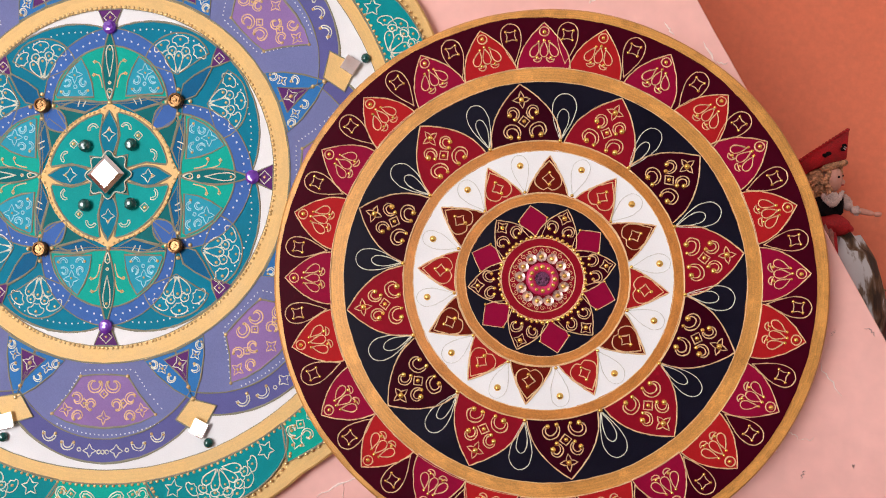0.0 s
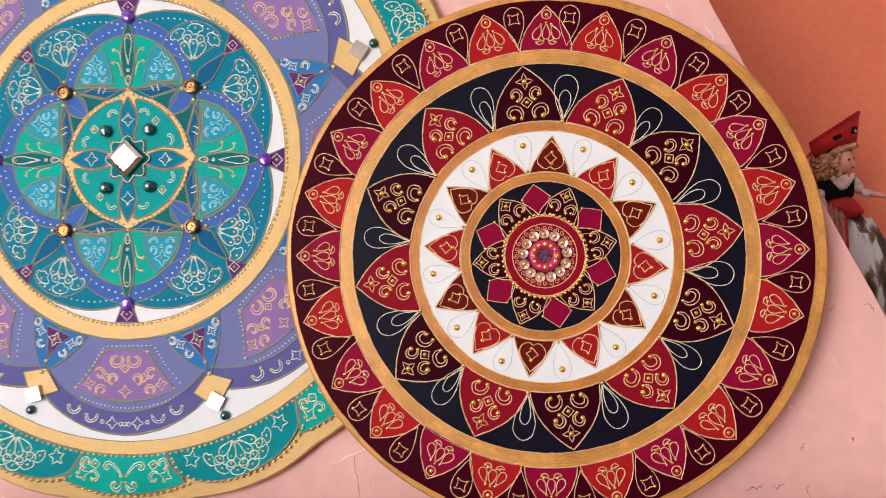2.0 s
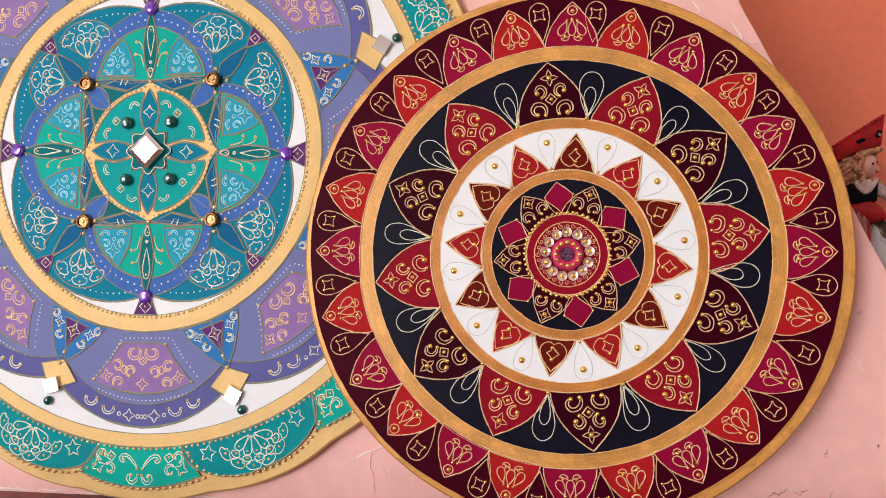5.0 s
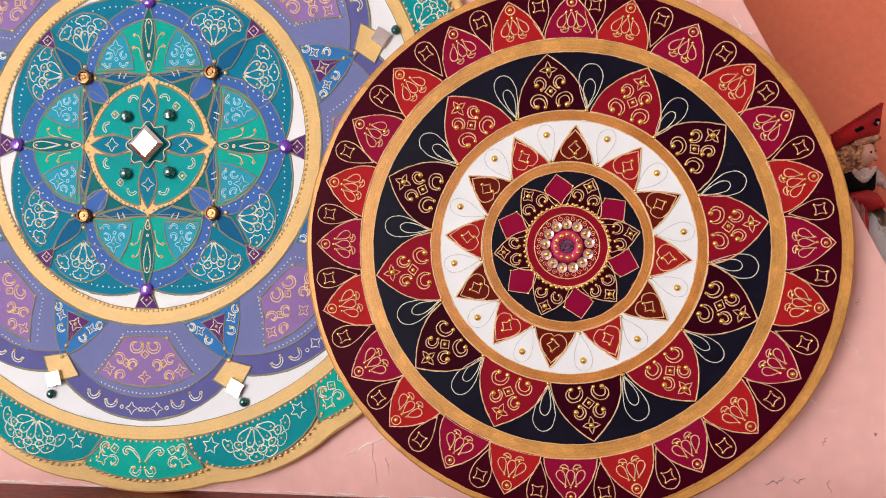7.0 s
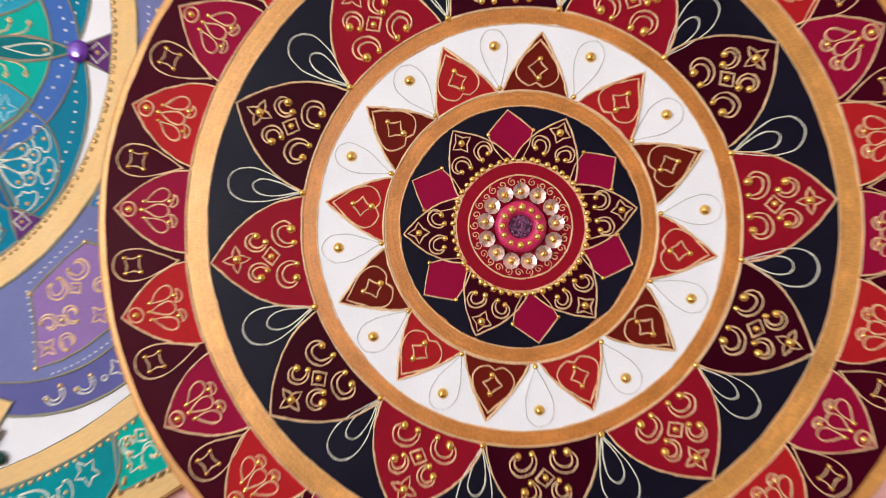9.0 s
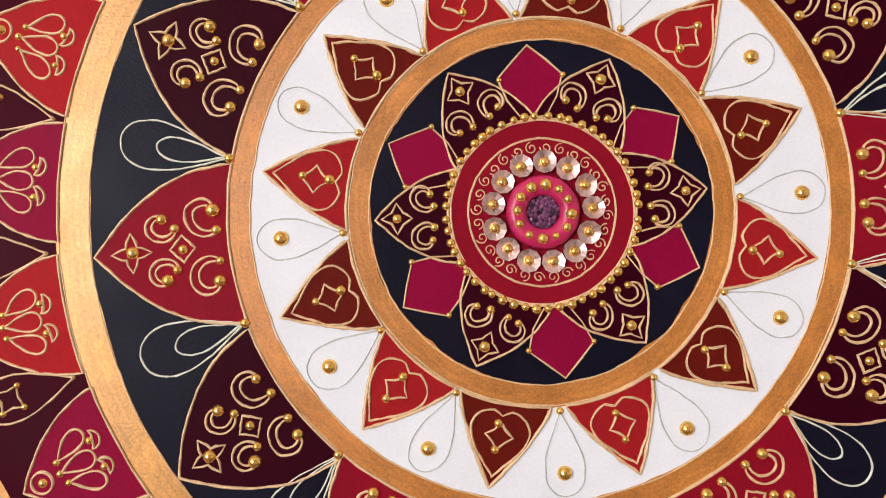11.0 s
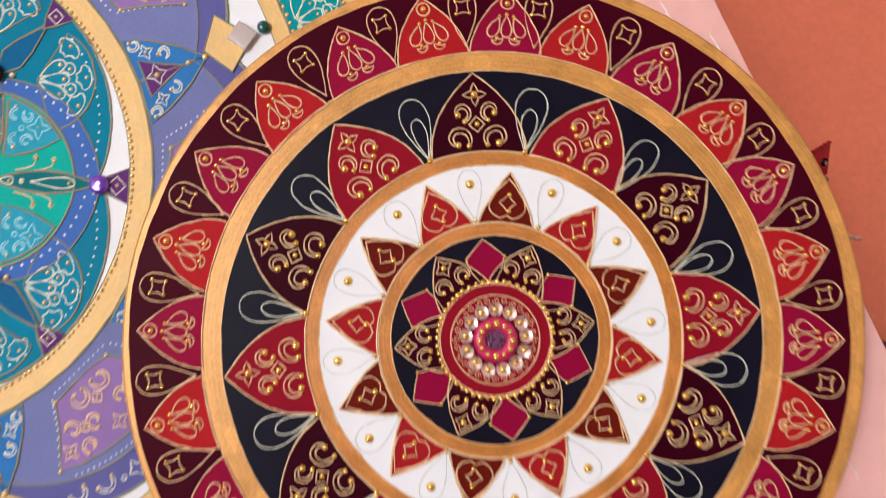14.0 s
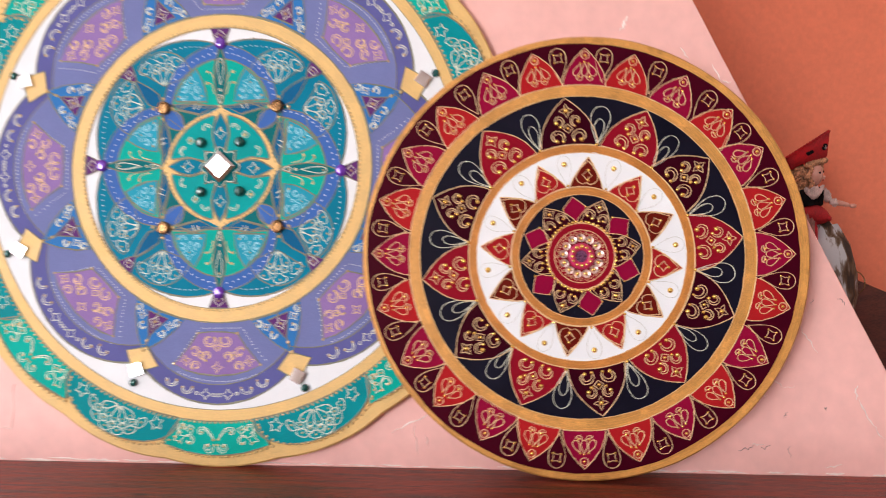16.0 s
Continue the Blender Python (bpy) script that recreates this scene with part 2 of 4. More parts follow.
def ribbon(paths, w, h, z, seed=0.0):
    """Raised contour lines along paths of (points, closed)."""
    v, f = [], []
    for pts, closed in paths:
        p = np.array([waver(x, y, seed) for x, y in pts], float)
        n = len(p)
        if closed:
            d = np.roll(p, -1, 0) - np.roll(p, 1, 0)
        else:
            d = np.gradient(p, axis=0)
        d /= np.maximum(np.linalg.norm(d, axis=1), 1e-9)[:, None]
        nor = np.stack([-d[:, 1], d[:, 0]], 1)
        base = len(v)
        for i in range(n):
            k = 0.85 * w * (0.95 + 0.55 * noise.noise((p[i, 0] * 500, p[i, 1] * 500, base * 0.01 + seed)))
            for o, zz in ((0.5, z), (0.28, z + h), (-0.28, z + h), (-0.5, z)):
                v.append((p[i, 0] + nor[i, 0] * k * o, p[i, 1] + nor[i, 1] * k * o, zz))
        for i in range(n if closed else n - 1):
            j = (i + 1) % n
            for k in range(3):
                f.append((base + 4 * i + k + 1, base + 4 * i + k, base + 4 * j + k, base + 4 * j + k + 1))
    return v, f


def domes(spots, z, rise=0.8, seg=8, acc=None):
    """Small raised drops at (x, y, radius)."""
    v, f = acc if acc else ([], [])
    for x, y, r in spots:
        b = len(v)
        for lat, zz in ((1.0, 0.0), (0.82, 0.6), (0.45, 0.92)):
            for i in range(seg):
                a = 2 * math.pi * i / seg
                v.append((x + r * lat * math.cos(a), y + r * lat * math.sin(a), z + r * rise * zz))
        v.append((x, y, z + r * rise))
        for k in range(2):
            for i in range(seg):
                j = (i + 1) % seg
                f.append((b + k * seg + i, b + k * seg + j, b + (k + 1) * seg + j, b + (k + 1) * seg + i))
        for i in range(seg):
            f.append((b + 2 * seg + i, b + 2 * seg + (i + 1) % seg, b + 3 * seg))
    return v, f


def polar(r, deg):
    return r * math.cos(radians(deg)), r * math.sin(radians(deg))


def around(r, deg):
    """A place at radius r, deg clockwise from straight up."""
    return r * math.sin(radians(deg)), r * math.cos(radians(deg))


def ogive(r0, r1, half, power=2.0, n=24):
    """A pointed petal on the circle of radius r0, with its tip at r1."""
    y0 = math.sqrt(r0 * r0 - half * half)
    right = [(half * (1 - (i / n) ** power), y0 + (r1 - y0) * i / n) for i in range(n)]
    left = [(-x, y) for x, y in reversed(right)]
    foot = math.asin(half / r0)
    base = [(r0 * math.sin(foot * (i / 4 - 1)), r0 * math.cos(foot * (i / 4 - 1))) for i in range(1, 8)]
    return right + [(0, r1)] + left + base


def drop(x, y, deg, length, width, n=32):
    """A teardrop loop with its point at (x, y), its round end towards deg clockwise from up."""
    out = []
    for i in range(n):
        t = 2 * math.pi * i / n
        u = (1 - math.cos(t)) / 2
        s = math.sin(t) * math.sin(t / 2) ** 1.3 * width * 0.66
        a, b = u * length, s
        c, d = math.cos(radians(deg)), math.sin(radians(deg))
        out.append((x + b * c + a * d, y - b * d + a * c))
    return out


def volute(x, y, r, deg, sweep, n=26):
    """A closed double line along a C that curls in at its outer end; mirrored where x is negative."""
    k = -1 if x < 0 else 1
    d = deg * k
    a1 = 90 - d + (360 - sweep) / 2 + sweep
    rim, core = [], []
    for i in range(n + 1):
        u = i / n
        a = radians(a1 - (sweep + 80) * u)
        q = r * (1 - 0.58 * max(0.0, (u - 0.5) / 0.5) ** 1.2)
        w = r * (0.05 + 0.19 * math.sin(math.pi * min(1, u * 1.1)) ** 0.6 if u < 0.9 else 0.06)
        for side, out in ((1, rim), (-1, core)):
            out.append((x + k * (q + side * w) * math.cos(a), y + (q + side * w) * math.sin(a)))
    return rim + core[::-1]


def crescent(x, y, r, deg, sweep=200, thick=0.45, n=10):
    """A closed C-shaped scroll round (x, y); it opens towards deg clockwise from up."""
    if sweep > 199:
        return volute(x, y, r, deg, sweep)
    a0 = 90 - deg + (360 - sweep) / 2
    outer = [(x + r * math.cos(radians(a0 + sweep * i / n)), y + r * math.sin(radians(a0 + sweep * i / n))) for i in range(n + 1)]
    k = r * (1 - thick)
    inner = [(x + k * math.cos(radians(a0 + sweep * i / n)), y + k * math.sin(radians(a0 + sweep * i / n))) for i in range(n, -1, -1)]
    if thick > 0.6:
        inner = [(x + (q[0] - x) * (1 + (1 / (1 - thick) - 1) * abs(2 * m / n - 1) ** 3), y + (q[1] - y) * (1 + (1 / (1 - thick) - 1) * abs(2 * m / n - 1) ** 3)) for m, q in enumerate(inner)][1:-1]
    return outer + inner


def shield(x, y, deg, w, h):
    """A small arched shield at (x, y) that points away from deg, clockwise from up."""
    c, sn = math.cos(radians(deg)), math.sin(radians(deg))
    half = [(0.0, h * 0.5), (0.22 * w, h * 0.46), (0.40 * w, h * 0.32), (0.5 * w, h * 0.06), (0.45 * w, -0.14 * h), (0.30 * w, -0.18 * h), (0.21 * w, -0.32 * h), (0.15 * w, -0.5 * h)]
    pts = half + [(0.0, -0.44 * h)] + [(-a, b) for a, b in reversed(half[1:])]
    return [(x + a * c + b * sn, y - a * sn + b * c) for a, b in pts]


def scroll_ends(x, y, r, deg, sweep=200):
    k = -1 if x < 0 else 1
    a1 = 90 - deg * k + (360 - sweep) / 2 + sweep
    return [(x + k * q * math.cos(radians(a)), y + q * math.sin(radians(a))) for q, a in ((r, a1), (r * 0.45, a1 - sweep - 70))]


def star(x, y, r, k=0.42, deg=0.0, tips=4):
    out = []
    for i in range(tips * 4):
        a = radians(deg + 90 + 90 * i / tips)
        q = (1.0, (1 + k) / 2 * 0.86, k, (1 + k) / 2 * 0.86)[i % 4]
        out.append((x + r * q * math.cos(a), y + r * q * math.sin(a)))
    return out


def circle(x, y, r, n=20):
    return [(x + r * math.cos(2 * math.pi * i / n), y + r * math.sin(2 * math.pi * i / n)) for i in range(n)]


def spiral(x, y, r, deg, turns=1.4, n=14):
    out = []
    for i in range(n + 1):
        u = i / n
        a = radians(deg + 360 * turns * u)
        out.append((x + r * (1 - 0.8 * u) * math.cos(a), y + r * (1 - 0.8 * u) * math.sin(a)))
    return out


def vesica(r0, r1, half, n=12):
    """A leaf pointed at both ends along y."""
    right = [(half * math.sin(math.pi * i / n), r0 + (r1 - r0) * i / n) for i in range(n + 1)]
    left = [(-x, y) for x, y in reversed(right[1:-1])]
    return right + left


def shade_smooth(name, vf, mat):
    return mesh(name, vf[0], vf[1], mat, True)


def hand(i, k=1.0):
    """A small unevenness in turn, as of a piece painted by hand."""
    return k * 0.7 * noise.noise((i * 3.7, k, 1.3))


# ---- room ----
def box(name, lo, hi, mat, bevel=0.0, **tags):
    bm = bmesh.new()
    bmesh.ops.create_cube(bm, size=1)
    for v in bm.verts:
        v.co = [lo[i] + (hi[i] - lo[i]) * (v.co[i] + 0.5) for i in range(3)]
    if bevel:
        bmesh.ops.bevel(bm, geom=list(bm.edges), offset=bevel, segments=3, affect="EDGES")
    me = bpy.data.meshes.new(name)
    bm.to_mesh(me)
    bm.free()
    me.materials.append(mat)
    return tagged(new(name, me), **tags)


SHELF = -0.1508
FLOOR = -0.95
box("wall_north", (-2.8, 0.470, FLOOR), (1.8, 0.59, 1.6), ORANGEWALL, label="terracotta orange painted wall behind the shelf", category="wall", kind="structure")
box("wall_east", (1.68, -3.2, FLOOR), (1.8, 0.470, 1.6), CREAMWALL, label="off-white painted side wall", category="wall", kind="structure")
box("floor", (-2.8, -3.32, FLOOR - 0.1), (1.8, 0.59, FLOOR), FLOORWOOD, label="brown wooden floor of the room", category="floor", kind="structure")
box("ceiling", (-2.8, -3.32, 1.6), (1.8, 0.59, 1.7), CEILING, label="plain white painted ceiling", category="ceiling", kind="structure")


def wall_with_window(name, axis, at0, at1, span, win, label):
    """A wall of four blocks round a window opening, as one mesh."""
    v, f = [], []
    (a0, a1), (w0, w1, z0, z1) = span, win
    for lo, hi, b, t in ((a0, w0, FLOOR, 1.6), (w1, a1, FLOOR, 1.6), (w0, w1, FLOOR, z0), (w0, w1, z1, 1.6)):
        k = len(v)
        for z in (b, t):
            for p, q in ((lo, at0), (hi, at0), (hi, at1), (lo, at1)):
                v.append((p, q, z) if axis == "x" else (q, p, z))
        f += [tuple(k + i for i in q) for q in ((0, 1, 2, 3), (4, 5, 6, 7), (0, 1, 5, 4), (1, 2, 6, 5), (2, 3, 7, 6), (3, 0, 4, 7))]
    return tagged(new(name, mesh(name, v, f, CREAMWALL)), label, "wall", kind="structure")


wall_with_window("wall_south", "x", -3.32, -3.2, (-2.8, 1.8), (-2.50, -1.34, -0.70, 0.92), "white wall with a tall window opening")
box("wall_west", (-2.8, -3.2, FLOOR), (-2.68, 0.470, 1.6), CREAMWALL, label="off-white painted side wall", category="wall", kind="structure")

# the ledge, and the pink panel whose end slopes
box("wooden_shelf", (-2.68, -0.16, SHELF - 0.035), (1.0, 0.470, SHELF), WOOD, 0.004, label="dark red-brown stained wooden shelf board", category="shelf")
box("cabinet_body", (-2.68, -0.13, FLOOR), (0.98, 0.465, SHELF - 0.035), WOODB, 0.003, label="dark wooden cabinet under the shelf", category="cabinet")


PANEL = 0.0288


def pink_panel():
    top, x_at = 0.62, lambda z: 0.1745 - 0.5025 * (z - 0.008)
    out = []
    n = 60
    for i in range(n + 1):
        z = SHELF + (top - SHELF) * i / n
        out.append((x_at(z) + 0.0007 * noise.noise((z * 60, 2, 0)), z))
    out += [(-1.1, top), (-1.1, SHELF)]
    y0, y1 = PANEL, 0.070
    v = [(x, y, z) for y in (y0, y0 + 0.0012, y1) for x, z in out]
    n = len(out)
    cx = -0.4
    v[:n] = [(x - 0.0010 * (1 if x > cx else -1), y, z) for x, y, z in v[:n]]
    f = [tuple(range(n)), tuple(reversed(range(2 * n, 3 * n)))]
    for k in range(2):
        f += [(k * n + (i + 1) % n, k * n + i, (k + 1) * n + i, (k + 1) * n + (i + 1) % n) for i in range(n)]
    ob = tagged(new("pink_panel", mesh("pink_panel", v, f, PINKWALL)), "pink painted plaster panel with a sloping end, scratched", "panel", kind="structure")
    return ob


panel = pink_panel()


# ---- round red painting ----
def empty(name, place, **tags):
    ob = new(name)
    ob.matrix_world = Matrix.Translation(place) @ pose(0, 0, 0, 90, 0, 0)
    ob.empty_display_size = 0.02
    return tagged(ob, **tags)


def board(name, r, back, parent, mat, n=200, edge=None, wob=0.0004):
    prof = [(0, 0.0), (-0.0012, 0.0), (0.0, -0.0012), (0.0, back + 0.001), (-0.001, back)]
    v, f = [(0, 0, 0)], []
    for i in range(n):
        a = 2 * math.pi * i / n
        rr = (edge(math.degrees(a)) if edge else r) + wob * noise.noise((math.cos(a) * 3, math.sin(a) * 3, 5))
        for d, z in prof[1:]:
            v.append(((rr + d) * math.cos(a), (rr + d) * math.sin(a), z))
    v.append((0, 0, back))
    last = len(v) - 1
    for i in range(n):
        j = (i + 1) % n
        f.append((0, 1 + 4 * i, 1 + 4 * j))
        for k in range(3):
            f.append((1 + 4 * i + k, 2 + 4 * i + k, 2 + 4 * j + k, 1 + 4 * j + k))
        f.append((4 + 4 * i, last, 4 + 4 * j))
    return part(name, mesh(name, v, f, mat), parent)


Z0 = -0.0009          # front of the bare board, below the paint
Z1, Z2, Z3, Z4, Z5, Z6 = 0.0, 0.00012, 0.00024, 0.00036, 0.00048, 0.0006


def line_part(name, paths, w, mat, parent, z, m=None, h=0.0004, label=""):
    return part(name, shade_smooth(name, ribbon(paths, w, h, z), mat), parent, m, label)


def ring(name, r0, r1, z, mat, parent, label="", wob=0.0008, seed=0):
    return part(name, mesh(name, *annulus(r0, r1, Z0 - 0.0002, z, wob=wob, seed=seed), mat), parent, None, label)


DROP = shade_smooth("gold_drop", domes([(0, 0, 0.001)], 0, 0.8, 8), BEAD)


def raised(paths, w, h, z, mat, seed=0.0):
    """One mesh for each raised loop."""
    return [shade_smooth("raised_scroll", ribbon([p], w, h, z, seed), mat) for p in paths or ()]


def dress(p, edge, scrolls, drops, z):
    """Gives a painted piece its outline, scrolls and drops."""
    if edge:
        part("outline", edge, p)
    for me in scrolls:
        part("raised_scroll", me, p)
    for x, y, r in drops or ():
        part("gold_drop", DROP, p, pose(x, y, z) @ Matrix.Scale(r * 880, 4))


def petal_ring(name, parent, angles, outline, z, mats, label, line, motif=None, beads=None, lw=0.0008, h=0.0004, mw=0.0008, mline=None):
    """Painted petals round a disc, each with its raised outline, scrolls and drops."""
    kinds = [mesh(name, *plate(outline, z - 0.0012, z), m) for m in mats]
    edges = [shade_smooth("outline", ribbon([(outline, True)], lw, h, z, 3.7 * k), line) for k in range(4)]
    scrs = [raised(motif, mw, h, z, mline or line, 3.7 * k) for k in range(4)]
    for i, a in enumerate(angles):
        s = 1 + 0.014 * noise.noise((i * 2.3, 4.1, angles[0]))
        t = 1 + 0.010 * noise.noise((i * 1.7, 9.1, angles[0]))
        p = part(name, kinds[i % len(kinds)], parent, turn(a - 90) @ Matrix.Diagonal((s, t, 1, 1)), label[i % len(label)])
        k = (i * 7 // 3) % 4
        drops = [(*waver(x, y, i, 0.0004), r * (1 + 0.22 * noise.noise((x * 900, y * 900, i)))) for x, y, r in beads or ()]
        dress(p, edges[k], scrs[k], drops, z)


OUTER_PETALS = (16.2, 31.3, 44.6, 59.9, 75.3, 89, 103.5, 118, 134, 149.3, 164.6, 179.6, 195.2, 211.5, 226, 241.7, 256.1, 271, 286, 300.7, 315.4, 330.4, 346.3, 361.1)
BROAD_PETALS = (96, 128, 158.5, 188.9, 219.3, 248.3, 277.8, 309.5, 338.8, 367.3, 397.8, 425.9)
BROAD_ROOTS = (111.3, 142.8, 173.3, 203.5, 233, 262.5, 293.4, 323.9, 353.7, 381.5, 411.9, 442.1)
POINTED_PETALS = (85.9, 115.6, 144.2, 174.8, 205, 233.5, 262.2, 293.8, 323.6, 353.7, 385, 413.6)
POINTED_ROOTS = (100.6, 129.5, 159.7, 189, 219.2, 247.5, 278.3, 307.2, 339.5, 367.6, 399.9, 429.9)


def red_mandala():
    M = empty("round_red_painting", (0.0012, -0.0002, 0.0), label="round red, navy and gold mandala painting on board", category="painting")
    bd = board("board", 0.1500, -0.0068, M, GOLD)
    bd.location = (0.0020, 0, Z0)
    ring("burgundy_band", 0.1155, 0.1446, Z1, BURGUNDY, M, "burgundy painted band", seed=1)
    ring("gold_band", 0.1084, 0.1163, Z2, GOLD, M, "gold painted band", seed=2)
    ring("navy_band", 0.0748, 0.1093, Z1, NAVY, M, "navy painted band", seed=3)
    ring("gold_band", 0.0701, 0.0756, Z2, COPPER, M, "gold painted band", seed=4)
    ring("white_band", 0.0460, 0.0712, Z1, WHITE, M, "white painted band", seed=5)
    ring("gold_band", 0.0415, 0.0470, Z2, COPPER, M, "copper-gold painted band", seed=6)
    ring("navy_band", 0.0215, 0.0418, Z1, NAVY, M, "navy painted inner band", seed=7)
    for r in (0.1162, 0.1086, 0.0755, 0.0702, 0.0466, 0.0417):
        pts = [polar(r + 0.00025 * noise.noise((math.cos(i / 38.2) * 5, math.sin(i / 38.2) * 5, r * 99)), 1.5 * i) for i in range(240)]
        line_part("contour_ring", [(pts, True)], 0.0005, LINE, M, Z2 - 0.00003, h=0.0002)
    # outer ring of petals
    out = ogive(0.1160, 0.1412, 0.0144, 2.0)
    mot = [(circle(0, 0.1362, 0.0026), True)]
    mot += [(drop(0.0028 * k, 0.1310 - 0.0006 * abs(k), 180 - 25 * k, 0.0090, 0.0046), True) for k in (-1, 0, 1)]
    mot += [(crescent(0.0036 * k, 0.1213, 0.0023, 14 * k, 175, 0.8), True) for k in (-1, 1)]
    bd_ = [(0, 0.1362, 0.0014), (0, 0.1315, 0.0011), (-0.0028, 0.1308, 0.0010), (0.0028, 0.1308, 0.0010), (-0.0036, 0.1215, 0.0011), (0.0036, 0.1215, 0.0011)]
    petal_ring("petal", M, OUTER_PETALS, out, Z3, (RED, CRIMSON), ("red painted petal", "crimson painted petal"), LINE, mot, bd_, 0.0008, mw=0.00075)
    # small leaves between them
    leaf = drop(0, 0.1190, 0, 0.0232, 0.0118, 44)
    edge = shade_smooth("leaf_outline", ribbon([(leaf, True)], 0.0007, 0.0004, Z1), LINE)
    scr = raised([(star(0, 0.1352, 0.0038, 0.55, 45), True)], 0.0006, 0.0004, Z1, LINE)
    corners = [(*(np.array((0, 0.1352)) + np.array(polar(0.0038, 90 * k + 45))), 0.0010) for k in range(4)]
    for i, a in enumerate(OUTER_PETALS):
        p = part("leaf_outline", edge, M, turn(a + 7.5 - 90 + hand(i + 50, 2)))
        dress(p, None, scr, corners, Z1)
    # broad petals on navy
    out = ogive(0.0757, 0.1078, 0.0191, 2.3)
    c = 0.0868
    mot = [(star(0, 0.0990, 0.0048, 0.40), True), (star(0, c, 0.0032, 0.72), True)]
    bd_ = [(0, 0.0990, 0.0019), (0, c, 0.0014)]
    for s in (-1, 1):
        for x, yy, r, d, sw in ((0.0060 * s, 0.0914, 0.0033, 120 * s, 200), (0.0074 * s, 0.0804, 0.0043, 160 * s, 200)):
            mot.append((crescent(x, yy, r, d, sw, 0.36), True))
            bd_ += [(*q, w) for q, w in zip(scroll_ends(x, yy, r, d, sw), (0.0014, 0.0018))]
    petal_ring("broad_petal", M, BROAD_PETALS, out, Z3, (DARKWINE, WINE), ("dark wine painted petal", "wine red painted petal"), LINE, mot, bd_, 0.0009, mw=0.00078)
    # double loops between the broad petals, with a drop at their root
    loops = [(drop(0, 0.0763, 0, 0.0262, 0.0125, 48), True), (drop(0, 0.0773, 0, 0.0165, 0.0060, 36), True)]
    loop_kinds = [shade_smooth("loop_outline", ribbon(loops, 0.0006, 0.00035, Z1, 2.9 * k), PALELINE) for k in range(4)]
    big = shade_smooth("gold_drop", domes([(0, 0, 0.0013)], 0, 0.8, 10), BEAD)
    for i in range(12):
        a = BROAD_ROOTS[i] - 90
        part("loop_outline", loop_kinds[i % 4], M, turn(a) @ Matrix.Diagonal((1 + 0.25 * hand(i + 31), 1, 1, 1)))
        part("gold_drop", big, M, turn(a) @ pose(0, 0.0762, Z2))
    # pointed petals and loops on white
    out = ogive(0.0471, 0.0676, 0.0111, 1.4)
    heart = [(x, y + 0.0016 * math.exp(-((x / 0.0014) ** 2)) * (y < 0.053)) for x, y in drop(0, 0.0650, 180, 0.0165, 0.0150, 56)]
    mot = [(heart, True), (star(0, 0.0550, 0.0034, 0.62), True)]
    bd_ = [(0.0004, 0.0584, 0.0013), (0.0006, 0.0518, 0.0014)]
    petal_ring("pointed_petal", M, POINTED_PETALS, out, Z3, (BROWNRED, BRIGHTRED), ("brown-red painted petal", "bright red painted petal"), LINE, mot, bd_, 0.0010, mw=0.0007)
    white_loops = [shade_smooth("loop_outline", ribbon([(drop(0, 0.0484, 0, 0.0205, 0.0102, 48), True)], 0.0004, 0.00025, Z1, 5.1 * k), GREYLINE) for k in range(4)]
    for i in range(12):
        a = POINTED_ROOTS[i] - 90
        part("loop_outline", white_loops[i % 4], M, turn(a) @ Matrix.Diagonal((1 + 0.25 * hand(i + 41), 1, 1, 1)))
        part("gold_drop", big, M, turn(a) @ pose(0.0002, 0.0632 + 0.0006 * hand(i), Z1) @ Matrix.Scale(1.45, 4))
        part("gold_drop", big, M, turn(a) @ pose(0, 0.0482, Z2) @ Matrix.Scale(0.75, 4))
    # flower on the inner navy disc
    diamond = [(0, 0.0403), (0.0040, 0.0366), (0.0078, 0.0327), (0.0060, 0.0275), (0.0030, 0.0230), (-0.0030, 0.0230), (-0.0060, 0.0275), (-0.0078, 0.0327), (-0.0040, 0.0366)]
    petal_ring("square_petal", M, (38.3, 98.3, 159.1, 217.3, 281.3, 343.6), diamond, Z3, (MAGENTA,), ("magenta painted square petal",), LINE, None, [(0.0078, 0.0325, 0.00095), (-0.0078, 0.0325, 0.00095)], 0.0006)
    out = ogive(0.0222, 0.0402, 0.0112, 2.1)
    mot = [(star(0, 0.0350, 0.0037, 0.54), True)]
    bd_ = [(0, 0.0350, 0.0015)]
    for k in (-1, 1):
        mot.append((crescent(0.0048 * k, 0.0280, 0.0030, 155 * k, 205, 0.32), True))
        bd_ += [(*q, 0.0012) for q in scroll_ends(0.0048 * k, 0.0280, 0.0030, 155 * k, 205)]
    petal_ring("flower_petal", M, (11.5, 69.2, 127.3, 185.7, 250, 311.5), out, Z4, (DARKWINE,), ("dark wine petal with gold scrolls",), LINE, mot, bd_, 0.0007, mw=0.0007)
    # centre: red disc, ring of drops, sequins and a lacquered ring with crystals
    v, f = annulus(0.0001, 0.0226, Z0, Z5, 96)
    part("centre_disc", mesh("centre_disc", v, f, WINE), M, None, "red painted centre disc")
    etched = [([polar(r, 4 * i) for i in range(90)], True) for r in (0.0177, 0.0179)]
    for i in range(28):
        x, yy = polar(0.0157, 360 / 28 * i)
        etched.append((spiral(x, yy, 0.0015, 360 / 28 * i + 90 * (i % 2), 1.3), False))
    line_part("etched_rim", etched, 0.00042, LINE, M, Z5, h=0.0002)
    line_part("contour_ring", [([polar(0.0226, 3 * i) for i in range(120)], True)], 0.0007, LINE, M, Z5)
    for i in range(52):
        a = 360 / 52 * i + hand(i + 7, 3)
        part("gold_drop", big, M, pose(*polar(0.0232 + 0.0003 * hand(i), a), Z5) @ Matrix.Scale(0.88 + 0.3 * hand(i + 3), 4))
    v, f = [], []
